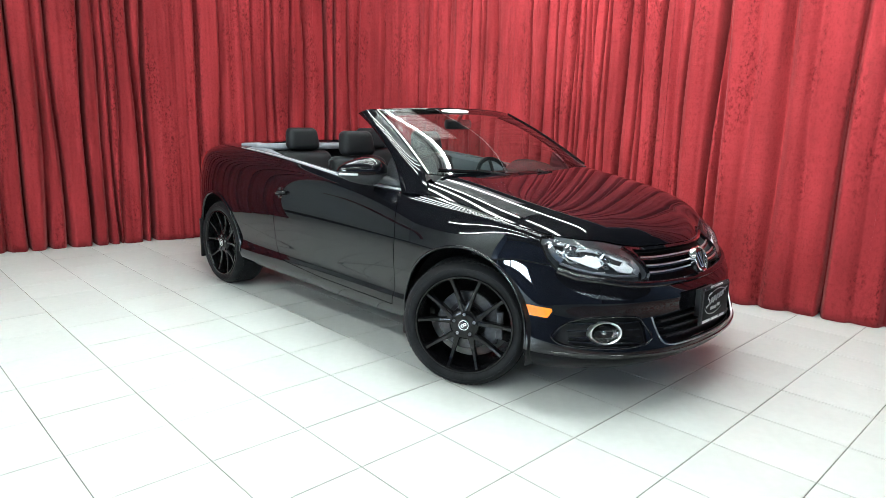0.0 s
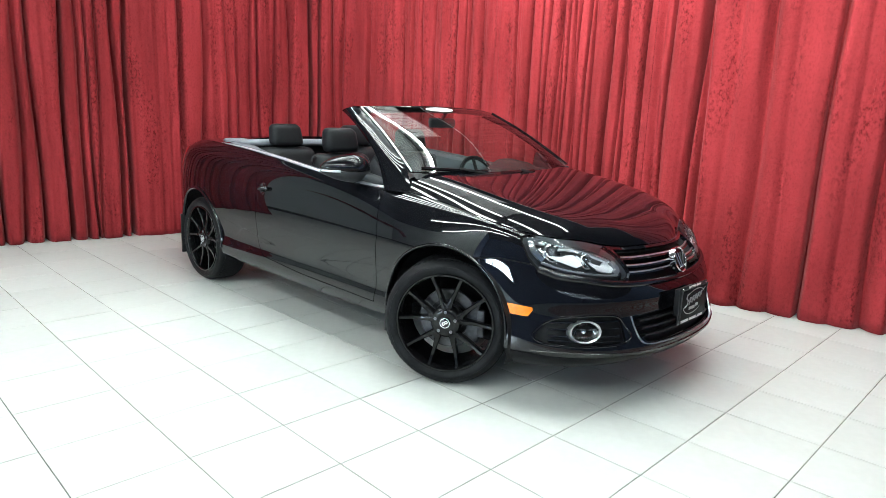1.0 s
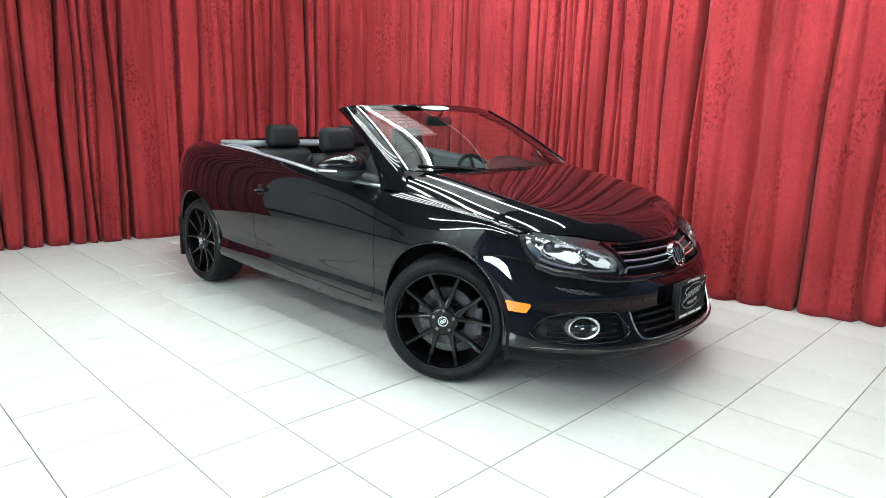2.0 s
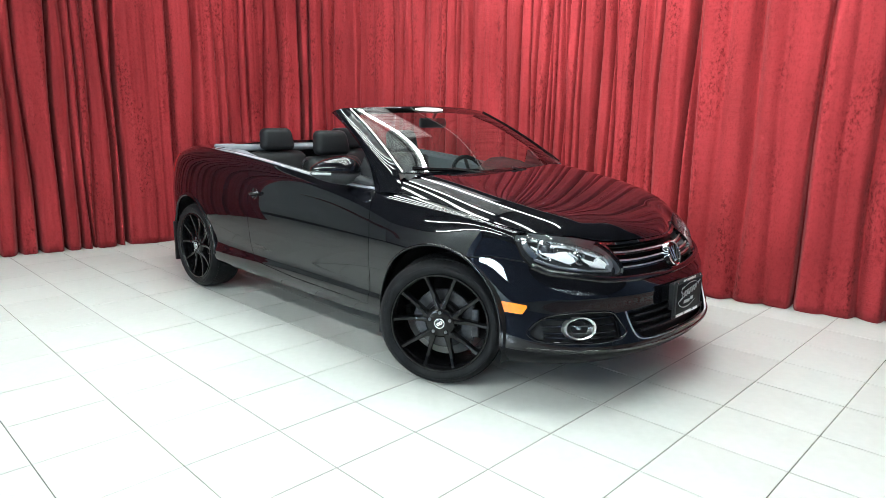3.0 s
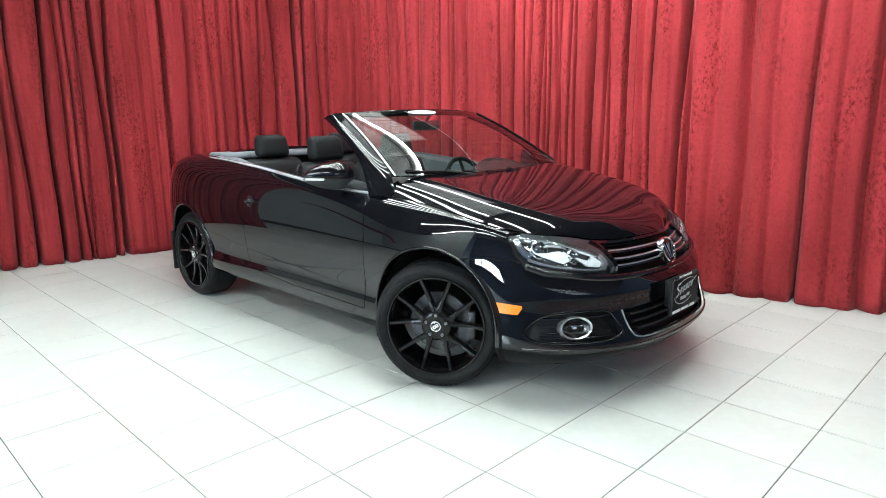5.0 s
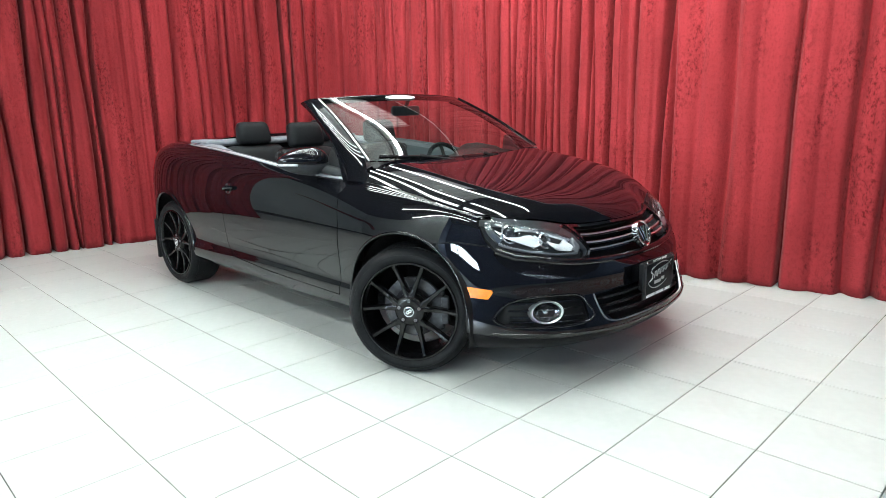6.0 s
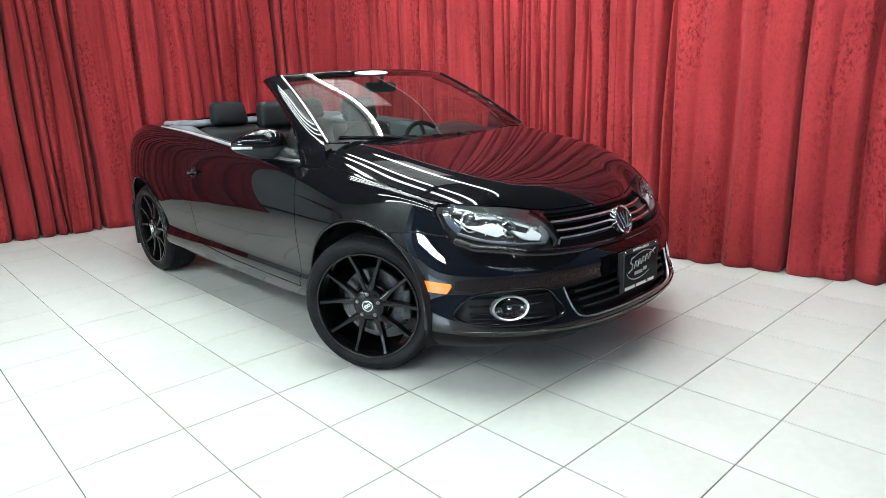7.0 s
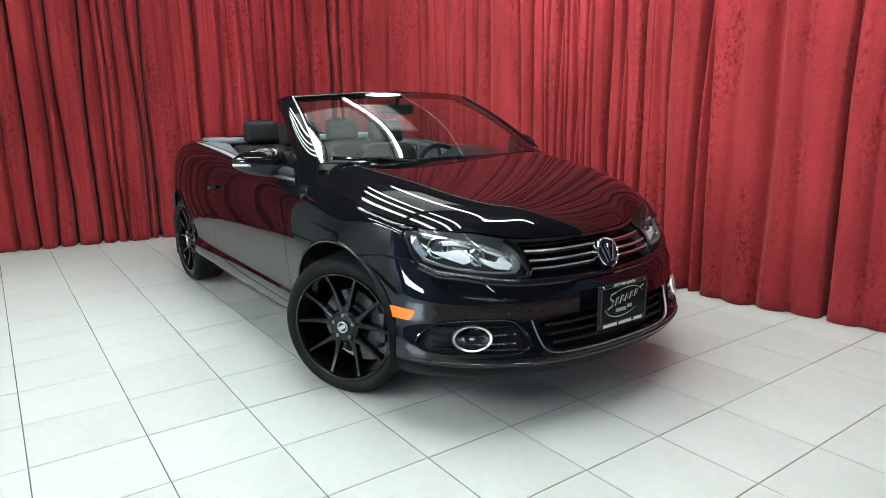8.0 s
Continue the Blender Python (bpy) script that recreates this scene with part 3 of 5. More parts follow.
def polygon(points, rounding=0.0):
    """A signed distance, positive inside, of a polygon in (s, v) of the lower body."""
    pp = np.array([(s if s > 6 else along(s), v * VS) for s, v in points], float)

    def f(s, v):
        p = np.stack([s, v * VS], -1)
        best, inside = np.full(len(s), 1e9), np.zeros(len(s), bool)
        for a, b in zip(pp, np.roll(pp, -1, axis=0)):
            e, w = b - a, p - a
            k = np.clip((w @ e) / (e @ e), 0, 1)
            best = np.minimum(best, np.hypot(*(w - k[:, None] * e).T))
            hit = ((a[1] > p[:, 1]) != (b[1] > p[:, 1])) & (p[:, 0] < (b[0] - a[0]) * (p[:, 1] - a[1]) / (b[1] - a[1] + 1e-12) + a[0])
            inside ^= hit
        return np.where(inside, best, -best) + rounding
    return f


LAMP = polygon([(4.508, 5.92), (4.511, 6.45), (4.568, 6.90), (4.745, 7.30), (4.965, 7.30), (5.055, 6.75), (5.082, 6.49), (5.121, 5.33), (5.105, 5.10), (5.043, 4.95), (4.845, 4.86), (4.682, 4.76), (4.596, 4.87), (4.547, 5.24)], 0.008)
GRILLE = polygon([(5.10, 6.80), (5.135, 5.4), (5.11, 4.88), (5.25, 4.86), (6.2, 4.88), (6.2, 6.80)], 0.004)
LOWER = polygon([(5.105, 2.92), (5.135, 2.41), (5.19, 2.02), (5.30, 1.95), (6.2, 1.93), (6.2, 2.98), (5.25, 2.98)], 0.004)
FOG = polygon([(4.62, 2.34), (4.655, 2.74), (4.72, 3.02), (4.85, 3.14), (4.99, 3.06), (5.035, 2.7), (5.045, 2.2), (4.85, 2.08), (4.68, 2.10)], 0.008)
MARKER = polygon([(4.462, 3.42), (4.597, 3.37), (4.572, 3.08), (4.480, 3.12)], 0.002)


def arch(cx, ahead=1.0):
    """Distance outside a wheel opening that may be narrower ahead of its middle than behind."""
    def f(x, z):
        q = np.where(x > cx, (x - cx) / ahead, x - cx)
        return np.where(z > HUB_Z, np.hypot(q, z - HUB_Z), np.abs(q)) - ARCH_R
    return f


AHEAD = 0.93


front_arch, rear_arch = arch(AXLE - 0.012, AHEAD), arch(-AXLE)


def door_field(x, z):
    front = np.interp(z, [0.3, 0.5, 0.7, 0.91], [0.79, 0.81, 0.822, 0.775])
    back = np.interp(z, [0.3, 0.8, 0.95, 1.0], [-0.40, -0.405, -0.44, -0.44])
    low = np.interp(x, [-0.4, 0.1, 0.8], [0.372, 0.338, 0.322])
    a, b, c = front - x, x - back, z - low
    r = 0.10
    corner = r - np.hypot(np.minimum(b - r, 0), np.minimum(c - r, 0))
    return np.minimum(a, np.where((b < r) & (c < r), corner, np.minimum(b, c)))


def bumper_line(s):
    return np.interp(s, [4.155, 4.235, 4.365, 4.525, 5.6], [4.45, 4.6, 4.88, 4.92, 4.92])


GAP = 0.0022
whole = tub_sheet().cut(lambda x, y, z, s, v: np.where(y > 0.5, front_arch(x, z), 1.0)).cut(lambda x, y, z, s, v: np.where(y > 0.5, rear_arch(x, z), 1.0))
nose = whole.cut(lambda x, y, z, s, v: x - 1.2)
nose = nose.cut(lambda x, y, z, s, v: -LAMP(s, v))
bumper = nose.cut(lambda x, y, z, s, v: np.where(s > 4.985, 1.0, (bumper_line(s) - v) * VS - GAP)).cut(lambda x, y, z, s, v: -GRILLE(s, v))
bumper = bumper.cut(lambda x, y, z, s, v: -LOWER(s, v)).cut(lambda x, y, z, s, v: -FOG(s, v)).cut(lambda x, y, z, s, v: -MARKER(s, v)).cut(lambda x, y, z, s, v: x - 1.47)
wing = nose.cut(lambda x, y, z, s, v: np.where(s > 4.985, -1.0, (v - bumper_line(s)) * VS - GAP))
middle = whole.cut(lambda x, y, z, s, v: 1.2 - x).cut(lambda x, y, z, s, v: x + 1.2)
door = middle.cut(lambda x, y, z, s, v: door_field(x, z) - GAP)
rest = middle.cut(lambda x, y, z, s, v: -door_field(x, z) - GAP)
sill_z = lambda x: np.interp(x, [-0.4, 0.1, 0.8], [0.372, 0.338, 0.322])
sill = rest.cut(lambda x, y, z, s, v: sill_z(x) - z)
wing_back = rest.cut(lambda x, y, z, s, v: z - sill_z(x)).cut(lambda x, y, z, s, v: x - 0.4)
quarter = rest.cut(lambda x, y, z, s, v: z - sill_z(x)).cut(lambda x, y, z, s, v: 0.4 - x)
tail = whole.cut(lambda x, y, z, s, v: -1.2 - x)


def join(a, b):
    n = len(a.data)
    return Sheet(np.vstack([a.data, b.data]), a.faces + [tuple(i + n for i in f) for f in b.faces])


fender = join(wing, wing_back)
rear_body = join(quarter, tail)
part("underbody", boxed((-2.0, -0.66, 0.21), (1.86, 0.66, 0.27), 0.02), PLASTIC, car)
for mirror in (True, False):  # the car's right side first
    panel("front_fender", fender, PAINT, car, mirror=mirror, flange=0.015)
    panel("front_bumper", bumper.cut(lambda x, y, z, s, v: (v - 1.45) * VS), PAINT, car, mirror=mirror, flange=0.02)
    panel("front_spoiler", bumper.cut(lambda x, y, z, s, v: (1.45 - v) * VS - GAP), SPOILER, car, "satin black plastic spoiler", mirror=mirror, flange=0.02)
    panel("door", door, PAINT, car, mirror=mirror)
    panel("sill", sill, PAINT, car, mirror=mirror)
    panel("rear_quarter", rear_body, PAINT, car, mirror=mirror)
shell = whole.cut(lambda x, y, z, s, v: -LAMP(s, v) + 0.006).cut(lambda x, y, z, s, v: -GRILLE(s, v) + 0.004).cut(lambda x, y, z, s, v: -LOWER(s, v) + 0.004).cut(lambda x, y, z, s, v: -FOG(s, v) + 0.004)
for mirror in (True, False):
    panel("inner_shell", shell, PLASTIC, car, flange=0, shift=-0.016, mirror=mirror)


def lid_sheet(s0, s1, crown, power=2.4, n=150, m=90):
    """A lid spanned between the top edges of the two body sides, with the given crown line along its middle."""
    s = np.linspace(s0, s1, n)
    e = edge(s)
    k = np.linspace(-1, 1, m)
    r = 0.9945 * np.sign(k) * (1 - (1 - np.abs(k)) ** 1.6)
    x = np.repeat(e[:, :1], m, 1)
    y = e[:, 1:2] * r[None]
    zc = crown(e[:, 0])[:, None]
    z = zc + (e[:, 2:3] - zc) * np.abs(r)[None] ** power
    data = np.stack([x, y, z, 0 * x, 0 * x], -1).reshape(-1, 5)
    return Sheet(data, [(i * m + j, (i + 1) * m + j, (i + 1) * m + j + 1, i * m + j + 1) for i in range(n - 1) for j in range(m - 1)])


hood_crown = spline([0.7, 1.09, 1.4, 1.7, 1.87, 1.97], [1.064, 1.012, 0.959, 0.884, 0.818, 0.762])
cowl_x = lambda y: np.where(np.abs(y) > 0.758, 0.895, 0.862 + 0.195 * (1 - (np.minimum(np.abs(y), 0.758) / 0.74) ** 2.2))


ridge = spline([0.7, 0.9, 1.2, 1.45, 1.6, 1.75, 1.9, 2.0], [0.725, 0.717, 0.702, 0.688, 0.658, 0.580, 0.45, 0.33])


soft_edge = lambda x: 0.046 + 0.012 / (1 + np.exp(-(x - 1.55) / 0.10))


def hood_sheet(n=230, m=150):
    """The bonnet: a gently crowned middle between two ridges that run in to the grille, with flanks that fall to the edge of the body."""
    s = np.linspace(STATION[6] + 0.15, LENGTH, n)
    e = edge(s)
    k = np.linspace(-1, 1, m)
    r = 0.9945 * np.sign(k) * (1 - (1 - np.abs(k)) ** 1.7)
    a = np.abs(r)[None]
    sx = np.where(e[:, 0] < 1.35, e[:, 0], 1.35 + 0.15 * np.tanh((e[:, 0] - 1.35) / 0.15))[:, None]
    x = sx + (e[:, :1] - sx) * a
    y = e[:, 1:2] * r[None]
    top = lambda px, py: hood_crown(px) - 0.018 * (py / 0.7) ** 2
    fall = lambda px, py: np.log(1 + np.exp((np.abs(py) - ridge(px)) / soft_edge(px)) + np.exp((px - 1.93) / 0.022))
    z = top(x, y) + (e[:, 2:3] - top(e[:, :1], e[:, 1:2])) * fall(x, y) / fall(e[:, :1], e[:, 1:2])
    data = np.stack([x, y, z, 0 * x, 0 * x], -1).reshape(-1, 5)
    return Sheet(data, [(i * m + j, (i + 1) * m + j, (i + 1) * m + j + 1, i * m + j + 1) for i in range(n - 1) for j in range(m - 1)])


hood = hood_sheet().cut(lambda x, y, z, s, v: x - cowl_x(y))
panel("hood", hood, PAINT, car, flange=0.015)
deck_crown = spline([-2.1, -1.9, -1.5, -1.1, -0.9], [0.99, 1.035, 1.085, 1.10, 1.10])
deck_front = lambda y: -1.13 + 0.07 * (np.abs(y) / 0.75) ** 4
deck = lid_sheet(0.004, STATION[4] + 0.5, deck_crown, 2.4, 110, 70).cut(lambda x, y, z, s, v: deck_front(y) - x)
panel("boot_lid", deck, PAINT, car, flange=0.02)

# windscreen, pillars and header
FOOT, HEAD = (0.872, 0.740, 1.018), (0.285, 0.61, 1.338)


def screen_point(u, w):
    """u from -1 to 1 across, w from 0 at the cowl to 1 at the header."""
    k = 1 - abs(u) ** 2.15
    a = Vector((FOOT[0] + 0.19 * k, u * FOOT[1], FOOT[2] - 0.02 * k))
    b = Vector((HEAD[0] + 0.135 * k, u * HEAD[1], HEAD[2] + 0.022 * k))
    p = a.lerp(b, w)
    p.z += 0.035 * math.sin(math.pi * w) * (0.5 + 0.5 * k)
    return p


def sheet_of(f, us, ws):
    bm = bmesh.new()
    g = [[bm.verts.new(f(u, w)) for w in ws] for u in us]
    for a, b in zip(g, g[1:]):
        for j in range(len(ws) - 1):
            bm.faces.new((a[j], b[j], b[j + 1], a[j + 1]))
    return bm


lin = lambda a, b, n: [a + (b - a) * i / (n - 1) for i in range(n)]
windscreen = part("windscreen", sheet_of(screen_point, lin(-1, 1, 41), lin(0, 1, 17)), SCREEN, car, "clear laminated windscreen")
windscreen.visible_shadow = False


under = Vector((-0.004, 0, -0.006))
frit = sheet_of(lambda u, w: screen_point(u, w) + under, lin(-1, 1, 41), lin(0, 0.035, 3))
part("frit_band", frit, GLOSS, windscreen, "black printed border of the windscreen")
for u0 in (-1.0, 0.965):
    part("frit_band", sheet_of(lambda u, w: screen_point(u, w) + under, lin(u0, u0 + 0.035, 3), lin(0.035, 0.9, 20)), GLOSS, windscreen)
top_strip = part("top_band", sheet_of(lambda u, w: screen_point(u, w) + under, lin(-1, 1, 41), lin(0.9, 1.0, 5)), DARK_PANE, windscreen, "dark band along the top of the windscreen")
top_strip.visible_shadow = False


def pillar_point(side):
    outer = spline([0, 0.25, 0.5, 0.75, 1], [(0.775, 0.838, 0.914), (0.653, 0.788, 1.072), (0.498, 0.746, 1.173), (0.333, 0.705, 1.258), (0.165, 0.657, 1.318)])

    def f(u, w):
        g = screen_point(1.0, w)
        foot = Vector((0.935, 0.80, 0.912))
        g = g.lerp(foot, max(0, 1 - w / 0.10) ** 1.5)
        o = Vector(outer(np.array(w)))
        p = g.lerp(o, u)
        p += Vector((0.1, 1.0, 0.45)).normalized() * 0.021 * math.sin(math.pi * min(max(u, 0), 1))
        p.y *= side
        return p
    return f


for side in (-1, 1):
    bm = sheet_of(pillar_point(side), lin(0, 1, 12), lin(0, 1, 40))
    part("windscreen_pillar", thicken(bm, 0.03), PAINT, car, angle=60)
    seal = [Vector(screen_point(side * 1.0, w)) + Vector((0.004, 0, 0.004)) for w in lin(0, 1, 24)]
    # black seals; the near one is chrome to stand for its bright highlight
    part("screen_seal", tube(bmesh.new(), seal, 0.005, 8), STRIP_CHROME if side < 0 else GLOSS, car)


def header_point(u, w):
    k = 1 - abs(u) ** 2.2
    top = screen_point(u, 1.0)
    c = w * math.pi * 0.95
    return Vector((top.x - 0.055 * (1 - math.cos(c)), u * (0.60 + 0.045 * w), top.z + 0.018 * math.sin(c) - 0.022 * w))


part("windscreen_header", thicken(sheet_of(header_point, lin(-1, 1, 61), lin(0, 1, 12)), 0.02), PAINT, car, angle=60)


# wheels
def wheel(side, name="wheel"):
    top = new(name)
    top.parent = car
    w = 0.225
    bm = lathe(bmesh.new(), [(0.243, 0.006), (0.250, -0.001), (0.256, -0.004), (0.262, -0.008), (0.276, -0.012), (0.288, -0.009), (0.299, 0.000), (0.3075, 0.013), (0.3105, 0.018), (0.3125, 0.027), (0.316, 0.042), (TYRE_R, 0.075), (TYRE_R, w - 0.075),
                             (0.315, w - 0.04), (0.307, w - 0.015), (0.285, w), (0.262, w - 0.01), (0.240, 0.1)], "y", 80)
    tyre = part("tyre", bm, RUBBER, top, "low-profile black rubber tyre")
    part("sidewall_rib", lathe(bmesh.new(), [(0.2835, -0.0125), (0.2855, -0.0125), (0.2855, -0.006), (0.2835, -0.006)], "y", 80), RUBBER, tyre)
    # tread blocks at the shoulder
    bm = bmesh.new()
    for k in range(72):
        a = 2 * math.pi * k / 72
        for y0, wide in ((0.030, 0.036), (0.075, 0.026), (0.118, 0.026), (w - 0.072, 0.036)):
            bmesh.ops.create_cube(bm, size=1.0, matrix=Matrix.Rotation(a + y0, 4, "Y") @ Matrix.Translation((TYRE_R - 0.0025, y0 + 0.018, 0)) @ Matrix.Rotation(0.35, 4, "X") @ Matrix.Diagonal((0.007, wide, 0.019, 1)))
    part("tread", bm, RUBBER, top, smooth=False)["kind"] = "stuff"
    bm = lathe(bmesh.new(), [(0.2475, 0.004), (0.2485, -0.004), (0.2455, -0.007), (0.2385, -0.0065), (0.2355, -0.002), (0.2335, 0.010), (0.229, 0.028), (0.226, 0.05), (0.222, 0.12), (0.220, 0.19), (0.240, 0.2), (0.243, 0.1)], "y", 80)
    part("rim", bm, RIM, top, "gloss black alloy rim")
    bm = lathe(bmesh.new(), [(0.034, 0.010), (0.060, 0.012), (0.070, 0.016), (0.077, 0.026), (0.080, 0.06), (0.02, 0.06), (0.02, 0.014)], "y", 40)
    part("hub", bm, RIM, top)
    for k in range(5):
        base = math.pi / 2 + 2 * math.pi * k / 5
        for sgn in (-1, 1):
            a0, a1 = base + sgn * 0.13, base + sgn * 0.314
            p0, p1 = Vector((0.070 * math.cos(a0), 0.016, 0.070 * math.sin(a0))), Vector((0.2345 * math.cos(a1), 0.006, 0.2345 * math.sin(a1)))
            bm = bmesh.new()
            d = (p1 - p0).normalized()
            n = d.cross(Vector((0, 1, 0))).normalized()
            rings = []
            for f in lin(0, 1, 9):
                c = p0.lerp(p1, f)
                hw = float(np.interp(f, [0, 0.2, 0.5, 0.85, 1.0], [0.0175, 0.0145, 0.0110, 0.0092, 0.0120]))
                y = 0.010 * math.sin(math.pi * f) ** 1.3
                rings.append([bm.verts.new(c + n * hw * x + Vector((0, yy + y, 0))) for x, yy in ((-0.62, 0.0), (0.62, 0.0), (0.86, 0.004), (1.0, 0.011), (0.80, 0.040), (-0.80, 0.040), (-1.0, 0.011), (-0.86, 0.004))])
            for a, b in zip(rings, rings[1:]):
                for j in range(8):
                    bm.faces.new((a[j], a[(j + 1) % 8], b[(j + 1) % 8], b[j]))
            bm.faces.new(rings[0]), bm.faces.new(rings[-1])
            part("spoke", bm, RIM, top, angle=50)
        # web that joins each pair of spokes to the hub, with a rounded notch between them
        bm = bmesh.new()
        out, across = Vector((math.cos(base), 0, math.sin(base))), Vector((-math.sin(base), 0, math.cos(base)))
        outline = [(0.052, -0.027), (0.066, -0.0245), (0.084, -0.0235), (0.098, -0.0245), (0.101, -0.012), (0.094, -0.006), (0.0915, 0.0),
                   (0.094, 0.006), (0.101, 0.012), (0.098, 0.0245), (0.084, 0.0235), (0.066, 0.0245), (0.052, 0.027)]
        levels = [[bm.verts.new(out * r + across * (u * k2) + Vector((0, y, 0))) for r, u in outline] for y, k2 in ((0.0185, 0.93), (0.023, 1.0), (0.055, 0.9))]
        for a, b in zip(levels, levels[1:]):
            for j in range(len(outline)):
                bm.faces.new((a[j], a[(j + 1) % len(outline)], b[(j + 1) % len(outline)], b[j]))
        bm.faces.new(levels[0]), bm.faces.new(levels[-1])
        bmesh.ops.recalc_face_normals(bm, faces=bm.faces)
        part("spoke_web", bm, RIM, top, angle=40)
        # lug nut in its recess, at the root of each pair of spokes
        at = (0.053 * math.cos(base), 0, 0.053 * math.sin(base))
        nut = part("lug_nut", lathe(bmesh.new(), [(0.0005, 0.004), (0.0065, 0.004), (0.0085, 0.007), (0.0085, 0.03), (0.0005, 0.03)], "y", 6, closed=False, at=at), NUT, top, "grey steel lug nut", smooth=False)
        part("seat_ring", lathe(bmesh.new(), [(0.0105, 0.0135), (0.0135, 0.0105), (0.0150, 0.0105), (0.0155, 0.02)], "y", 20, closed=False, at=at), RIM, nut)
    part("valve", tube(bmesh.new(), [(0.2, 0.02, -0.105), (0.188, 0.012, -0.099)], 0.004, 8), RUBBER, top)
    bm = lathe(bmesh.new(), [(0.0005, 0.004), (0.026, 0.004), (0.030, 0.007), (0.031, 0.02), (0.0005, 0.02)], "y", 32, closed=False)
    cap = part("centre_cap", bm, GLOSS, top, "black centre cap with a white ring")
    part("ring", lathe(bmesh.new(), [(0.0225, 0.002), (0.0250, 0.002), (0.0250, 0.006), (0.0225, 0.006)], "y", 32), WHITE, cap)
    for sx in (-1, 1):
        bm = lathe(bmesh.new(), [(0.004, 0.002), (0.0085, 0.002), (0.0085, 0.006), (0.004, 0.006)], "y", 16, at=(sx * 0.0062, 0, sx * 0.004))
        part("motif", bm, WHITE, cap)
    bm = lathe(bmesh.new(), [(0.08, 0.095), (0.150, 0.095), (0.150, 0.118), (0.08, 0.118)], "y", 48)
    disc = part("brake_disc", bm, STEEL, top)
    part("worn_band", lathe(bmesh.new(), [(0.100, 0.0935), (0.147, 0.0935), (0.147, 0.096), (0.100, 0.096)], "y", 48), DISC_FACE, disc)
    part("disc_bell", lathe(bmesh.new(), [(0.0005, 0.075), (0.07, 0.075), (0.08, 0.083), (0.08, 0.12), (0.0005, 0.12)], "y", 40, closed=False), STEEL, top)
    return top


def caliper(sx, cx, side, steer=0.0):
    bm = bmesh.new()
    prof = []
    for a in lin(-0.62, 0.62, 9):
        ring = []
        for r, y in ((0.105, 0.068), (0.105, 0.135), (0.172, 0.135), (0.178, 0.10), (0.172, 0.068), (0.14, 0.062)):
            ring.append(bm.verts.new((sx * r * math.cos(a), y, r * math.sin(a))))
        prof.append(ring)
    for a, b in zip(prof, prof[1:]):
        for j in range(6):
            bm.faces.new((a[j], a[(j + 1) % 6], b[(j + 1) % 6], b[j]))
    bm.faces.new(prof[0]), bm.faces.new(prof[-1])
    box(bm, (sx * 0.150, 0.060, -0.070), (sx * 0.186, 0.10, 0.070), 0.008)
    for z in (-0.085, 0.085):
        box(bm, (sx * 0.125, 0.074, z - 0.014), (sx * 0.160, 0.11, z + 0.014), 0.006)
    if side > 0:
        for v in bm.verts:
            v.co.y = -v.co.y
    ob = part("brake_caliper", bm, CALIPER, car, "grey cast brake caliper")
    ob.matrix_basis = pose(cx, side * 0.876, HUB_Z, 0, 0, steer)


def liner(cx, side):
    bm = bmesh.new()
    rows = []
    for y in (0.50, 0.86):
        rows.append([bm.verts.new((cx + (ARCH_R + 0.004) * math.cos(a), side * y, HUB_Z + (ARCH_R + 0.004) * math.sin(a))) for a in lin(-0.25, math.pi + 0.25, 40)])
    for j in range(39):
        bm.faces.new((rows[0][j], rows[0][j + 1], rows[1][j + 1], rows[1][j]))
    c = bm.verts.new((cx, side * 0.50, HUB_Z))
    for j in range(39):
        bm.faces.new((rows[0][j], rows[0][j + 1], c))
    part("wheel_liner", bm, PLASTIC, car)


for cx in (AXLE, -AXLE):
    for side in (-1, 1):
        steer = 31.0 if cx > 0 else 0.0
        wh = wheel(side)
        wh.matrix_basis = pose(cx, side * 0.876, TYRE_R + 0.0045, 0, 0, (0 if side < 0 else 180) + steer)
        caliper(1, cx, side, steer)
        liner(cx - (0.012 if cx > 0 else 0), side)


# rolled lips round the wheel arches
skin_points = tub_grid(np.linspace(0.6, LENGTH, 700), np.linspace(0, 6, 220)).reshape(-1, 3)
for cx in (AXLE - 0.012, -AXLE):
    lip = []
    for a in np.linspace(0.02, math.pi - 0.02, 44):
        x, z = cx + (ARCH_R + 0.003) * math.cos(a) * (AHEAD if cx > 0 and math.cos(a) > 0 else 1.0), HUB_Z + (ARCH_R + 0.003) * math.sin(a)
        near_skin = skin_points[np.argmin(np.hypot(skin_points[:, 0] - x, skin_points[:, 2] - z))]
        lip.append((x, near_skin[1] - 0.003, z))
    smooth_y = np.convolve(np.pad([q[1] for q in lip], 3, mode="edge"), np.ones(7) / 7, "valid")
    for side in (-1, 1):
        part("arch_lip", tube(bmesh.new(), [(q[0], side * sy, q[2]) for q, sy in zip(lip, smooth_y)], 0.0075 if cx > 0 else 0.014, 12), PAINT, car)

# ---- car details ----
def skin(s, v, depth=0.0):
    """A point on the car's right body side, depth metres under the skin, and the outward normal there."""
    s = along(s)
    g = tub_grid(np.array([s - 0.004, s, s + 0.004]), np.array([v - 0.03, v, v + 0.03]))
    p = g[1, 1]
    n = np.cross(g[1, 2] - g[1, 0], g[2, 1] - g[0, 1])
    n = n / np.linalg.norm(n)
    if n[0] * 0.7 + n[1] < 0:
        n = -n
    q = p - n * depth
    return Vector((q[0], -q[1], q[2])), Vector((n[0], -n[1], n[2]))


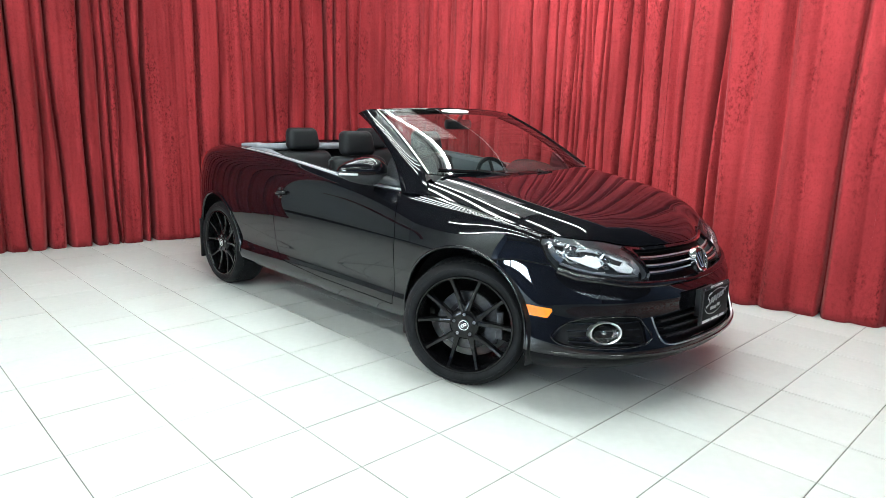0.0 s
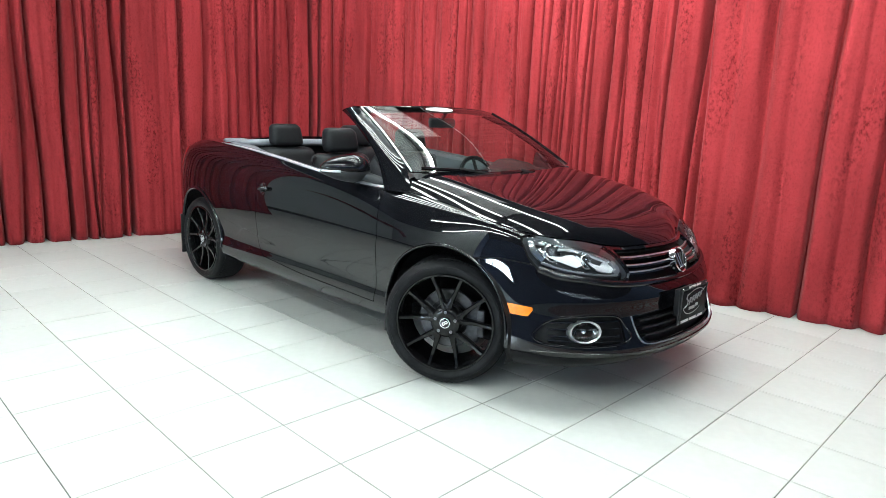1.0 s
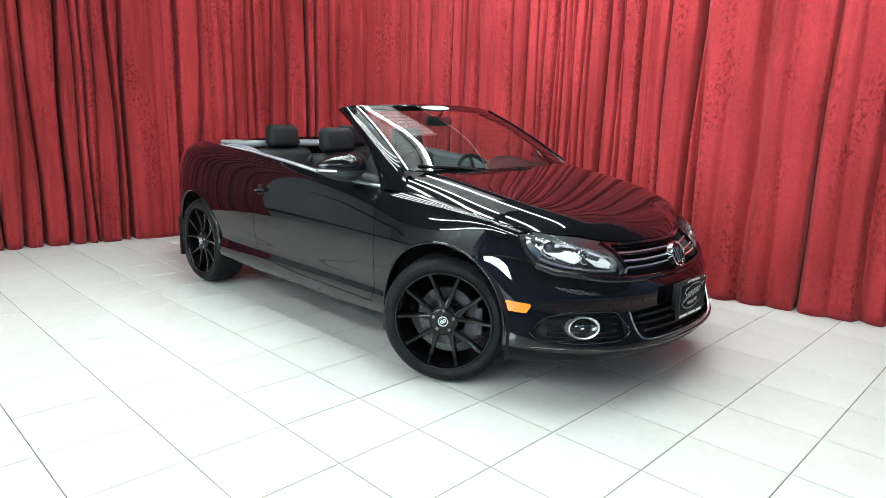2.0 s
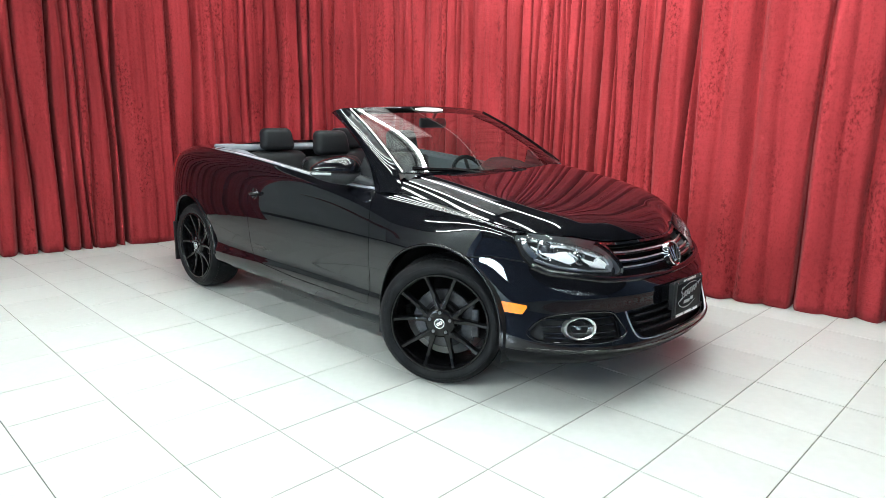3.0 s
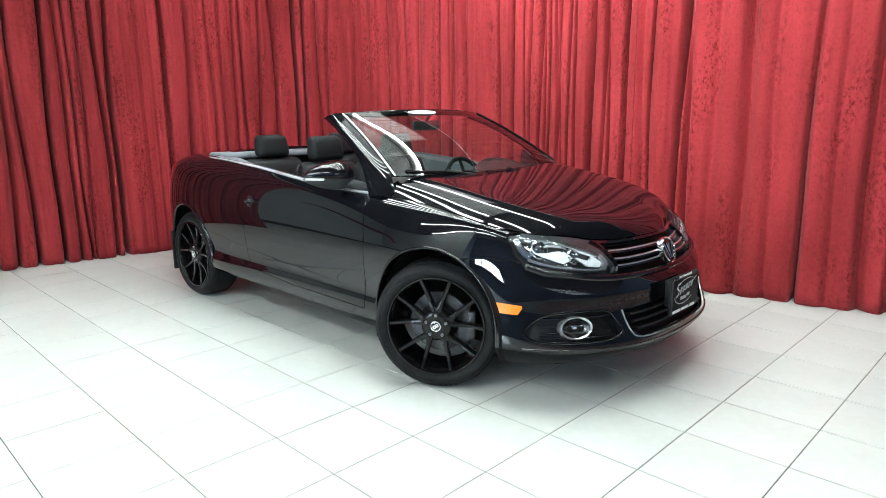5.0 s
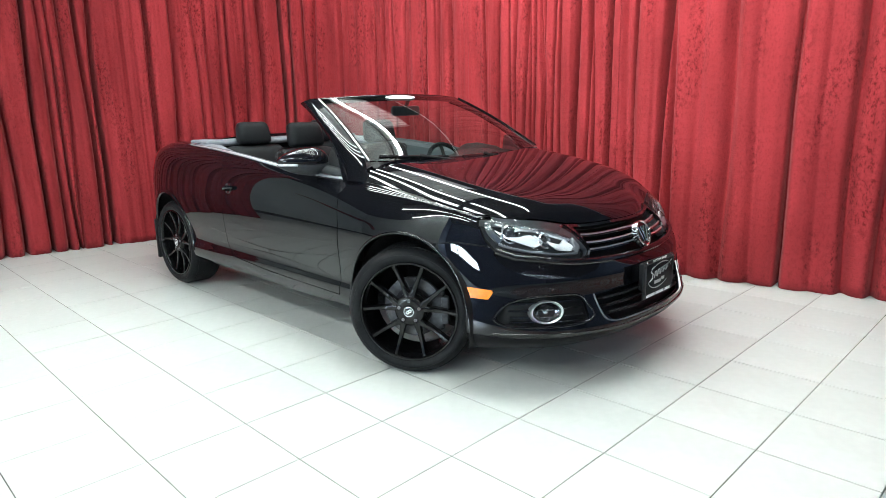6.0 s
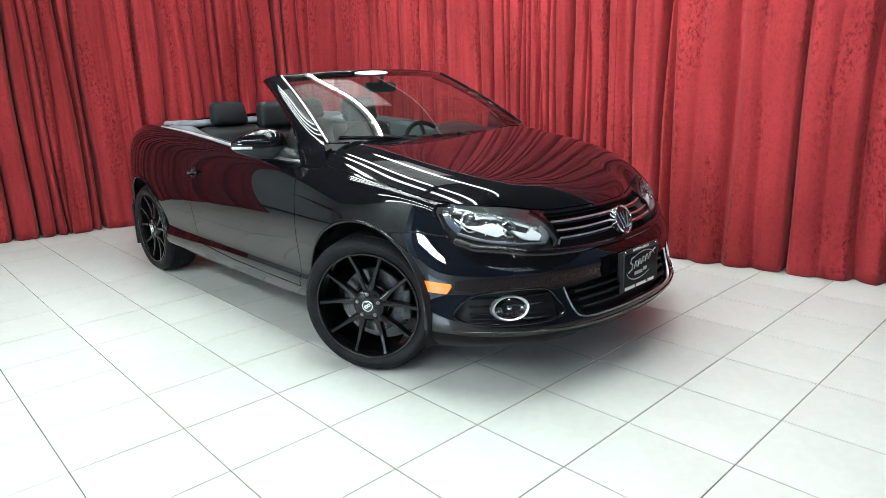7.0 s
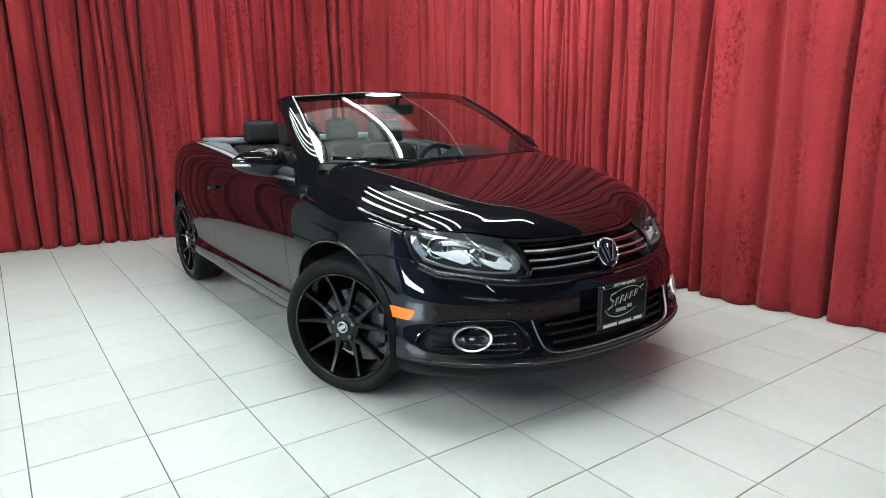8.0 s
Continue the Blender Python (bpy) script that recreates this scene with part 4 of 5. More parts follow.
def flip(bm, side):
    """Mirrors a mesh of the car's right side to its left."""
    if side > 0:
        for v in bm.verts:
            v.co.y = -v.co.y
        bmesh.ops.reverse_faces(bm, faces=bm.faces[:])
    return bm


def ribbon(line, depth, width, thick, n=24):
    """A bar along (s, v) points, lying depth under the skin; width is across it, along the skin."""
    ts = np.linspace(0, 1, len(line))
    f = spline(ts, np.array(line)) if len(line) > 2 else (lambda t: np.array(line[0]) + (np.array(line[1]) - np.array(line[0])) * t)
    bm = bmesh.new()
    rings, ps = [], []
    for t in np.linspace(0, 1, n):
        s, v = f(np.array(t))
        ps.append(skin(s, v, depth))
    for i, (p, nn) in enumerate(ps):
        d = (ps[min(i + 1, n - 1)][0] - ps[max(i - 1, 0)][0]).normalized()
        a = nn.cross(d).normalized()
        w = width(i / (n - 1)) if callable(width) else width
        rings.append([bm.verts.new(p + a * (w / 2 * x) + nn * (thick / 2 * y)) for x, y in ((-1, -1), (-1, 0.6), (-0.7, 1), (0.7, 1), (1, 0.6), (1, -1))])
    for a, b in zip(rings, rings[1:]):
        for j in range(6):
            bm.faces.new((a[j], a[(j + 1) % 6], b[(j + 1) % 6], b[j]))
    bm.faces.new(rings[0]), bm.faces.new(rings[-1])
    return bm


def facing(p, n, spin=0.0):
    """A pose whose z axis runs along n."""
    return Matrix.Translation(p) @ n.to_track_quat("Z", "Y").to_matrix().to_4x4() @ Matrix.Rotation(spin, 4, "Z")


def turned(profile, m, steps=36, closed=False, squash=1.0):
    bm = lathe(bmesh.new(), profile, "z", steps, closed)
    bm.transform(m @ Matrix.Diagonal((1, squash, 1, 1)))
    return bm


full = tub_sheet()
lamp_lens = full.cut(lambda x, y, z, s, v: LAMP(s, v) - 0.009)
lamp_back = full.cut(lambda x, y, z, s, v: LAMP(s, v) + 0.004)
fog_back = full.cut(lambda x, y, z, s, v: FOG(s, v) + 0.006)
grille_back = full.cut(lambda x, y, z, s, v: GRILLE(s, v) + 0.01)
lower_back = full.cut(lambda x, y, z, s, v: LOWER(s, v) + 0.01)
TAIL = polygon([(0.74, 5.0), (1.02, 5.05), (1.04, 5.9), (0.74, 6.0)], 0.01)
tail_sheet = full.cut(lambda x, y, z, s, v: TAIL(s, v))
WASHER = polygon([(4.815, 4.58), (4.92, 4.57), (4.92, 4.07), (4.815, 4.08)], 0.004)
washer_sheet = full.cut(lambda x, y, z, s, v: WASHER(s, v))
marker_sheet = full.cut(lambda x, y, z, s, v: MARKER(s, v) - 0.001)
LAMP_GREY = material("lamp_bezel_grey", (0.20, 0.21, 0.23), 0.3, metal=0.5, stain=0.15, stain_size=30)
LIGHT_BAR = material("daylight_bar", (0.80, 0.82, 0.85), 0.3, metal=0.1, stain=0.05, stain_size=30)
LAMP_DARK = material("lamp_housing_grey", (0.06, 0.063, 0.07), 0.35, metal=0.5, stain=0.2, stain_size=40)
DARK_LENS = material("projector_glass", (0.02, 0.025, 0.035), 0.03, spec=0.8, coat=1.0)


lamp_sheet = tub_sheet(300, 110, 4.35, 4.4)
BAR_OUTER = polygon([(4.590, 5.86), (4.604, 5.70), (4.651, 5.49), (4.740, 5.37), (4.801, 5.31), (4.844, 5.60), (4.782, 6.20), (4.740, 6.00), (4.721, 5.78), (4.674, 5.62), (4.632, 5.72)], 0.001)
BAR_INNER = polygon([(4.881, 5.87), (4.905, 5.56), (4.957, 5.39), (5.032, 5.39), (5.058, 5.66), (5.005, 6.22), (4.985, 6.12), (4.986, 5.93), (4.957, 5.77), (4.919, 5.80)], 0.001)


def headlamp(side):
    mir = side < 0
    top = new("headlamp")
    top.parent = car
    top["label"] = "clear-lensed headlamp with twin round projectors"
    for name, sheet, mat, shift, fl in (("lens", lamp_lens, LENS, -0.001, 0.0), ("housing", lamp_back, LAMP_DARK, -0.062, 0.0)):
        ob = panel(name, sheet, mat, top, flange=fl, shift=shift, mirror=mir)
        if name == "lens":
            ob.visible_shadow = False
    # bowl wall between lens and housing
    sh2 = lamp_back.mesh(0.078, -0.003)
    sh2.normal_update()
    rim_faces = [f for f in sh2.faces if any(not e.smooth for e in f.edges)]
    keep = {f for f in rim_faces if sum(len(e.link_faces) == 1 for e in f.edges) >= 1}
    bmesh.ops.delete(sh2, geom=[f for f in sh2.faces if f not in keep], context="FACES")
    if mir:
        for v in sh2.verts:
            v.co.y = -v.co.y
    part("bezel", sh2, LAMP_GREY, top)
    pieces = [
        ("brow", ribbon([(4.585, 6.72), (4.67, 6.70), (4.78, 6.68), (4.90, 6.62), (5.00, 6.45), (5.045, 6.2)], 0.025, 0.011, 0.02), REFLECTOR),
        ("eyebrow", ribbon([(4.69, 6.32), (4.75, 6.50), (4.84, 6.48), (4.94, 6.36), (5.02, 6.22)], 0.02, 0.009, 0.02), REFLECTOR),
        ("outer_reflector", ribbon([(4.552, 6.40), (4.554, 5.9), (4.578, 5.5), (4.62, 5.22)], 0.03, 0.030, 0.02), REFLECTOR),
        ("divider", ribbon([(4.80, 6.15), (4.835, 5.85), (4.87, 5.60), (4.91, 5.42)], 0.022, 0.006, 0.02), REFLECTOR),
        ("lower_bezel", ribbon([(4.61, 5.10), (4.70, 5.02), (4.82, 5.06), (4.95, 5.14), (5.05, 5.22)], 0.02, 0.010, 0.03), LAMP_GREY),
        ("tip_bezel", ribbon([(5.05, 6.3), (5.062, 5.9), (5.065, 5.6), (5.04, 5.3)], 0.025, 0.03, 0.02), LAMP_GREY),
    ]
    for name, bm, mat in pieces:
        part(name, flip(bm, side), mat, top)
    for bar in (lamp_sheet.cut(lambda x, y, z, s, v: BAR_OUTER(s, v)), lamp_sheet.cut(lambda x, y, z, s, v: BAR_INNER(s, v))):
        panel("light_bar", bar, LIGHT_BAR, top, "white daytime light bar", flange=0.018, shift=-0.026, mirror=mir)
    for s, v, r, name in ((4.668, 6.02, 0.040, "projector"), (4.868, 6.02, 0.032, "projector")):
        p, n = skin(s, v, 0.045)
        n = (n + Vector((0.75, -0.15, 0.0))).normalized()
        m = facing(p, n)
        part(name, flip(turned([(r + 0.003, -0.01), (r + 0.003, 0.012), (r - 0.003, 0.016), (r - 0.006, 0.010), (r - 0.008, -0.01)], m), side), REFLECTOR, top, "chrome-ringed round projector")
        part("projector_lens", flip(turned([(r - 0.008, 0.0), ((r - 0.008) * 0.85, 0.012), ((r - 0.008) * 0.5, 0.019), (0.0005, 0.022)], m), side), DARK_LENS if name and r > 0.035 else LENS, top)
        if r < 0.035:
            part("bowl", flip(turned([(r - 0.006, 0.0), (r * 0.6, -0.02), (0.008, -0.03), (0.006, -0.01), (0.0005, -0.006)], m), side), REFLECTOR, top)
    for k in range(14):
        t = k / 13
        p, n = skin(4.625 + 0.21 * t, 5.14 - 0.10 * math.sin(math.pi * t), 0.018)
        bm = bmesh.new()
        bmesh.ops.create_icosphere(bm, subdivisions=1, radius=0.0038, matrix=Matrix.Translation(p))
        part("led", flip(bm, side), LIGHT_BAR, top)
    return top


for side in (-1, 1):
    headlamp(side)
    mir = side < 0
    panel("side_marker", marker_sheet, AMBER, car, "amber side marker lamp", flange=0.01, shift=0.0005, mirror=mir)
    panel("tail_lamp", tail_sheet, RED_LENS, car, "red tail lamp", flange=0.01, shift=0.004, mirror=mir)
    # grilles
    panel("grille_backing", grille_back, PLASTIC, car, flange=0, shift=-0.055, mirror=mir)
    panel("lower_backing", lower_back, PLASTIC, car, flange=0, shift=-0.05, mirror=mir)
    panel("fog_backing", fog_back, PLASTIC, car, flange=0, shift=-0.03, mirror=mir)
    for v0 in (6.48, 5.95, 5.41):
        s0 = 5.125 + 0.012 * (6.48 - v0)
        part("grille_slat", flip(ribbon([(s0, v0 - 0.12), (5.25, v0 - 0.10), (5.40, v0 - 0.11), (LENGTH, v0 - 0.12)], 0.030, 0.012, 0.045), side), GLOSS, car)
        part("grille_strip", flip(tube(bmesh.new(), [skin(s0 + (LENGTH - s0) * t, v0 + 0.02 * math.sin(math.pi * t), 0.008)[0] for t in lin(0, 1, 24)], 0.0042, 8), side), STRIP_CHROME, car, "thin chrome grille strip")
    for v0 in (2.78, 2.52, 2.26):
        s0 = 5.155 + 0.10 * (2.78 - v0) * 0.5
        part("lower_slat", flip(ribbon([(s0, v0), (5.3, v0), (LENGTH, v0)], 0.024, 0.012, 0.04), side), PLASTIC, car)
    part("lower_trim", flip(ribbon([(5.093, 3.02), (5.112, 2.55), (5.140, 2.12), (5.185, 1.93), (5.26, 1.88), (5.38, 1.87), (LENGTH, 1.87)], -0.001, 0.006, 0.010, 48), side), STRIP_CHROME, car, "thin chrome line round the lower grille")
    part("bumper_edge", flip(tube(bmesh.new(), [skin(4.60 + (LENGTH - 4.60) * t, float(np.interp(t, [0, 0.1, 0.25, 0.5, 1], [4.80, 4.66, 4.74, 4.68, 4.66])), 0.006)[0] for t in lin(0, 1, 60)], 0.017, 16), side), PAINT, car)
    # fog lamp
    for v0 in (2.92, 2.66, 2.40, 2.22):
        part("fog_slat", flip(ribbon([(4.665 + 0.02 * abs(v0 - 2.7), v0), (4.82, v0 + 0.02), (5.02, v0)], 0.018, 0.008, 0.028), side), GLOSS, car)
    p, n = skin(4.840, 2.60, 0.004)
    n = (n + Vector((0.25, 0.0, 0.0))).normalized()
    m = facing(p, n)
    fog = part("fog_lamp", flip(turned([(0.078, -0.03), (0.080, 0.004), (0.075, 0.012), (0.068, 0.008), (0.066, -0.03)], m, 48, squash=0.64), side), STRIP_CHROME, car, "round fog lamp with a chrome ring")
    part("bowl", flip(turned([(0.066, -0.002), (0.048, -0.025), (0.015, -0.035), (0.012, -0.012), (0.0005, -0.010)], m, 40, squash=0.64), side), REFLECTOR, fog)
    ob = part("lens", flip(turned([(0.068, 0.0), (0.045, 0.006), (0.02, 0.009), (0.0005, 0.010)], m, 40, squash=0.64), side), LENS, fog)
    ob.visible_shadow = False
    ring = [(4.60, 2.34), (4.625, 2.70), (4.70, 3.06), (4.85, 3.19), (5.00, 3.11), (5.055, 2.72), (5.065, 2.18), (4.85, 2.02), (4.66, 2.04), (4.60, 2.34)]
    loop = spline(np.linspace(0, 1, len(ring)), np.array(ring))
    part("fog_surround", flip(tube(bmesh.new(), [skin(*loop(np.array(t)), 0.002)[0] for t in np.linspace(0, 1, 64)], 0.0055, 8), side), PAINT, car)
    # front lip crease
    part("front_lip", flip(ribbon([(4.60, 1.55), (4.75, 1.62), (4.95, 1.60), (5.2, 1.52), (LENGTH, 1.5)], 0.003, 0.016, 0.016, 40), side), PAINT, car)
    panel("washer_cover", washer_sheet, PAINT, car, flange=0.002, shift=0.0012, mirror=mir)
    # mud flaps, handles
    for cx, w0, zlow, q in ((0.862, 0.012, 0.17, 0.885), (-1.66, 0.012, 0.15, 0.87)):
        part("mud_flap", flip(boxed((cx - 0.012, -q, zlow), (cx + 0.012, -q + 0.17, 0.50 if cx > 0 else 0.46), 0.006), side), PLASTIC, car)
    pts_h = [skin(2.455 + 0.12 * t, 4.90 + 0.12 * t, -0.012 - 0.022 * math.sin(math.pi * min(max(t * 1.3 - 0.2, 0), 1))) [0] for t in lin(0, 1, 11)]
    part("door_handle", flip(tube(bmesh.new(), pts_h, [0.008, 0.012, 0.014, 0.014, 0.014, 0.013, 0.013, 0.012, 0.012, 0.011, 0.008], 10), side), PAINT, car, "gloss black pull handle")
    dish = turned([(0.0005, 0.002), (0.028, 0.002), (0.034, 0.004), (0.036, 0.001)], facing(*skin(2.50, 4.95, 0.0)), 24)
    part("handle_recess", flip(dish, side), GLOSS, car)

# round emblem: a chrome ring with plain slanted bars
p, n = skin(LENGTH, 5.80, -0.012)
p.y, n = 0.0, Vector((0.93, 0, 0.36)).normalized()
right, up = Vector((0, 1, 0)), n.cross(Vector((0, 1, 0))).normalized()
up = up if up.z > 0 else -up
m = Matrix.Translation(p) @ n.to_track_quat("Z", "Y").to_matrix().to_4x4()
emblem = part("emblem", turned([(0.0005, 0.0), (0.056, 0.0), (0.056, -0.03), (0.0005, -0.03)], m, 48), GLOSS, car, "round chrome-ringed emblem")
part("ring", turned([(0.055, -0.02), (0.064, -0.02), (0.064, 0.004), (0.060, 0.008), (0.055, 0.004)], m, 48, closed=True), CHROME, emblem)
for x0, x1 in ((-0.040, -0.016), (-0.016, 0.006), (0.012, -0.004), (0.040, 0.016)):
    a, b = p + right * x0 + up * 0.034 + n * 0.003, p + right * x1 - up * 0.040 + n * 0.003
    part("bar", tube(bmesh.new(), [a, b], 0.0055, 6, flat=0.8), CHROME, emblem)

# dealer plate in its frame
plate = new("dealer_plate")
plate.parent = car
plate["label"] = "black dealer plate in a dark frame"
PX = 2.138
part("frame", boxed((PX - 0.012, -0.152, 0.383), (PX, 0.152, 0.566), 0.006), PLASTIC, plate)
part("bracket", boxed((PX - 0.06, -0.09, 0.41), (PX - 0.012, 0.09, 0.54), 0.004), PLASTIC, plate)
part("panel", boxed((PX, -0.138, 0.408), (PX + 0.003, 0.138, 0.550), 0.001), PLATE, plate)
for lo, hi in (((-0.152, 0.405), (0.152, 0.4085)), ((-0.152, 0.5495), (0.152, 0.553)), ((-0.145, 0.409), (-0.1385, 0.5495)), ((0.1385, 0.409), (0.145, 0.5495))):
    part("frame_rib", boxed((PX, lo[0], lo[1]), (PX + 0.005, hi[0], hi[1]), 0.001), GREY_PLASTIC, plate)
for sy in (-0.128, 0.128):
    part("bolt", lathe(bmesh.new(), [(0.0005, 0.004), (0.004, 0.003), (0.005, 0.0)], "x", 12, closed=False, at=(PX, sy, 0.558)), CHROME, plate)


def words(text, y, z, size, x, name="words", parent=None, mat=None):
    cu = bpy.data.curves.new(name, "FONT")
    cu.body, cu.size, cu.align_x, cu.align_y, cu.extrude = text, size, "CENTER", "CENTER", 0.0006
    tmp = bpy.data.objects.new(name, cu)
    scene.collection.objects.link(tmp)
    me = bpy.data.meshes.new_from_object(tmp.evaluated_get(bpy.context.evaluated_depsgraph_get()))
    bpy.data.objects.remove(tmp)
    ob = link(name, me, mat or WHITE, parent)
    ob.matrix_basis = Matrix.Translation((x, y, z)) @ pose(0, 0, 0, 90, 0, 90)
    return ob


words("DAYTONA BEACH", 0, 0.5585, 0.0165, PX + 0.001, parent=plate)
SIGN = material("silver_print", (0.45, 0.46, 0.47), 0.4, metal=0.5)
def stroke(points, r):
    part("print_stroke", tube(bmesh.new(), [(PX + 0.0035, y, z) for y, z in points], r, 6, flat=0.9), SIGN, plate)


# an oval of two swashes round slanted script-like strokes, and plain bars for the lines of print
arc_of = lambda a0, a1, ry, rz, n=24: [(ry * math.cos(a), 0.487 + rz * math.sin(a) + 0.10 * ry * math.cos(a)) for a in lin(a0, a1, n)]
stroke(arc_of(0.25, 2.2, 0.118, 0.054), [0.0008 + 0.0016 * math.sin(math.pi * k / 23) for k in range(24)])
stroke(arc_of(3.3, 5.4, 0.118, 0.060), [0.0008 + 0.0020 * math.sin(math.pi * k / 23) for k in range(24)])
stroke([(-0.058, 0.530), (-0.083, 0.524), (-0.090, 0.508), (-0.072, 0.497), (-0.076, 0.476), (-0.104, 0.466)], 0.0042)
for k in range(5):
    y0 = -0.052 + 0.030 * k
    stroke([(y0 - 0.006, 0.474 + 0.005 * k), (y0 + 0.004, 0.506 + 0.004 * k), (y0 + 0.016, 0.508 + 0.004 * k), (y0 + 0.012, 0.482 + 0.005 * k)], 0.0034)
stroke([(0.098, 0.524), (0.108, 0.532), (0.122, 0.536)], 0.003)
for y0, y1 in ((-0.052, 0.014), (0.020, 0.050)):
    part("print_bar", boxed((PX + 0.003, y0, 0.446 + 0.1 * (y0 + 0.05)), (PX + 0.0042, y1, 0.461 + 0.1 * (y0 + 0.05))), SIGN, plate, smooth=False)
for y0, y1 in ((-0.124, -0.040), (-0.028, 0.052), (0.058, 0.064), (0.069, 0.122)):
    part("print_bar", boxed((PX + 0.0005, y0, 0.389), (PX + 0.002, y1, 0.402 if y1 - y0 > 0.01 else 0.392)), WHITE, plate, smooth=False)

# cowl, wipers, seals
bm = bmesh.new()
rows = []
for u in lin(-1, 1, 41):
    a = screen_point(u, 0.0)
    c = Vector((float(cowl_x(u * 0.74)) + 0.05, u * 0.74, 0.0))
    c.z = a.z - 0.035
    rows.append([bm.verts.new(a + Vector((-0.03, 0, -0.012))), bm.verts.new(a + Vector((0.01, 0, -0.006))), bm.verts.new(c)])
for a, b in zip(rows, rows[1:]):
    for j in range(2):
        bm.faces.new((a[j], a[j + 1], b[j + 1], b[j]))
part("cowl", bm, PLASTIC, car, "black plastic cowl")


def wiper(u0, u1, w0, w1, pivot_u):
    pts_w = [screen_point(u0 + (u1 - u0) * t, w0 + (w1 - w0) * t) + Vector((0.012, 0, 0.014)) for t in lin(0, 1, 14)]
    arm = part("wiper", tube(bmesh.new(), pts_w, 0.0085, 6, flat=1.2), GLOSS, car, "black windscreen wiper")
    low = screen_point(pivot_u, -0.03) + Vector((0.03, 0, 0.0))
    part("arm", tube(bmesh.new(), [low, low + Vector((0, 0, 0.012)), pts_w[7] + Vector((0.004, 0, 0.012))], 0.007, 6), PLASTIC, arm)
    part("pivot_cap", lathe(bmesh.new(), [(0.0005, 0.012), (0.012, 0.010), (0.016, 0.0), (0.016, -0.02)], "z", 16, closed=False, at=low), PLASTIC, arm)


wiper(-0.93, -0.42, 0.022, 0.006, -0.34)
wiper(-0.28, 0.12, 0.002, 0.006, 0.13)
sticker = sheet_of(lambda a, r: screen_point(-0.19 + 0.185 * r * math.cos(a), 0.93 + 0.045 * r * math.sin(a)) + Vector((0.004, 0, 0.006)), lin(0, 2 * math.pi, 33), [0.01, 0.5, 1.0])
part("oval_sticker", sticker, WHITE, car, "white oval sticker at the top of the windscreen")
bm = boxed((0.29, -0.055, 1.232), (0.325, 0.195, 1.295), 0.022, 4)
rv = part("rear_view_mirror", bm, CABIN, car, "grey rear-view mirror")
part("mount", tube(bmesh.new(), [(0.32, 0.06, 1.29), (0.385, 0.04, 1.355)], 0.012, 8), PLASTIC, rv)


# door mirrors
INDICATOR = material("clear_indicator", (0.45, 0.46, 0.48), 0.25, coat=0.5, stain=0.1, stain_size=40)


def door_mirror(side):
    def blob(c, r, e, cutx, z0, z1, n=36, m=20):
        bm = bmesh.new()
        sp = lambda t, k: math.copysign(abs(math.sin(t)) ** k, math.sin(t))
        cp = lambda t, k: math.copysign(abs(math.cos(t)) ** k, math.cos(t))
        rings = []
        for j in range(m + 1):
            b = -math.pi / 2 + math.pi * j / m
            ring = []
            for i in range(n):
                a = 2 * math.pi * i / n
                x, y, z = r[0] * cp(b, e) * cp(a, e), r[1] * cp(b, e) * sp(a, e), r[2] * sp(b, e)
                k = min(max((y / r[1] + 1) / 1.3, 0), 1)
                z = min(max(z * (0.50 + 0.50 * k ** 0.8), z0), z1)
                x *= 0.62 + 0.38 * k
                ring.append(bm.verts.new((c[0] + max(x, cutx), c[1] + y, c[2] + z)))
            rings.append(ring)
        for a, b in zip(rings, rings[1:]):
            for i in range(n):
                bm.faces.new((a[i], a[(i + 1) % n], b[(i + 1) % n], b[i]))
        bmesh.ops.remove_doubles(bm, verts=bm.verts[:], dist=1e-5)
        return bm
    c = (0.545, -0.925, 1.018)
    skew = Matrix.Translation(c) @ Matrix.Rotation(radians(-24), 4, "Z") @ Matrix.Translation(-Vector(c))
    bm = blob(c, (0.088, 0.138, 0.076), 0.88, -0.05, -0.012, 1)
    bm.transform(skew)
    cap = part("door_mirror", flip(bm, side), PAINT, car, "gloss black door mirror with a grey foot", angle=60)
    bm = blob((c[0], c[1], c[2] - 0.008), (0.091, 0.142, 0.074), 0.86, -0.045, -1, -0.008)
    bm.transform(skew)
    part("lower_housing", flip(bm, side), GREY_PLASTIC, cap, angle=60)
    bm = tube(bmesh.new(), [skew @ Vector((c[0] + 0.0935 * math.cos(t) * (0.62 + 0.38 * min((math.sin(t) + 1) / 1.3, 1)), c[1] + 0.140 * math.sin(t), c[2] - 0.016)) for t in lin(-1.2, -0.3, 16)], 0.0068, 8, flat=1.0)
    part("indicator", flip(bm, side), INDICATOR, cap, "clear indicator strip")
    foot = [(0.585, -0.87, 0.985), (0.63, -0.835, 0.972), (0.68, -0.80, 0.955), (0.70, -0.78, 0.945)]
    part("foot", flip(tube(bmesh.new(), foot, [0.035, 0.032, 0.034, 0.036], 14, flat=0.75), side), GREY_PLASTIC, cap)
    bm = bmesh.new()
    tri = [(0.55, 0.955), (0.76, 0.925), (0.60, 1.085)]
    lo = [bm.verts.new((x, -0.800 + 0.25 * (z - 0.95), z)) for x, z in tri]
    bm.faces.new(lo)
    part("sail_panel", flip(thicken(bm, 0.02), side), GREY_PLASTIC, car)


door_mirror(-1)
door_mirror(1)

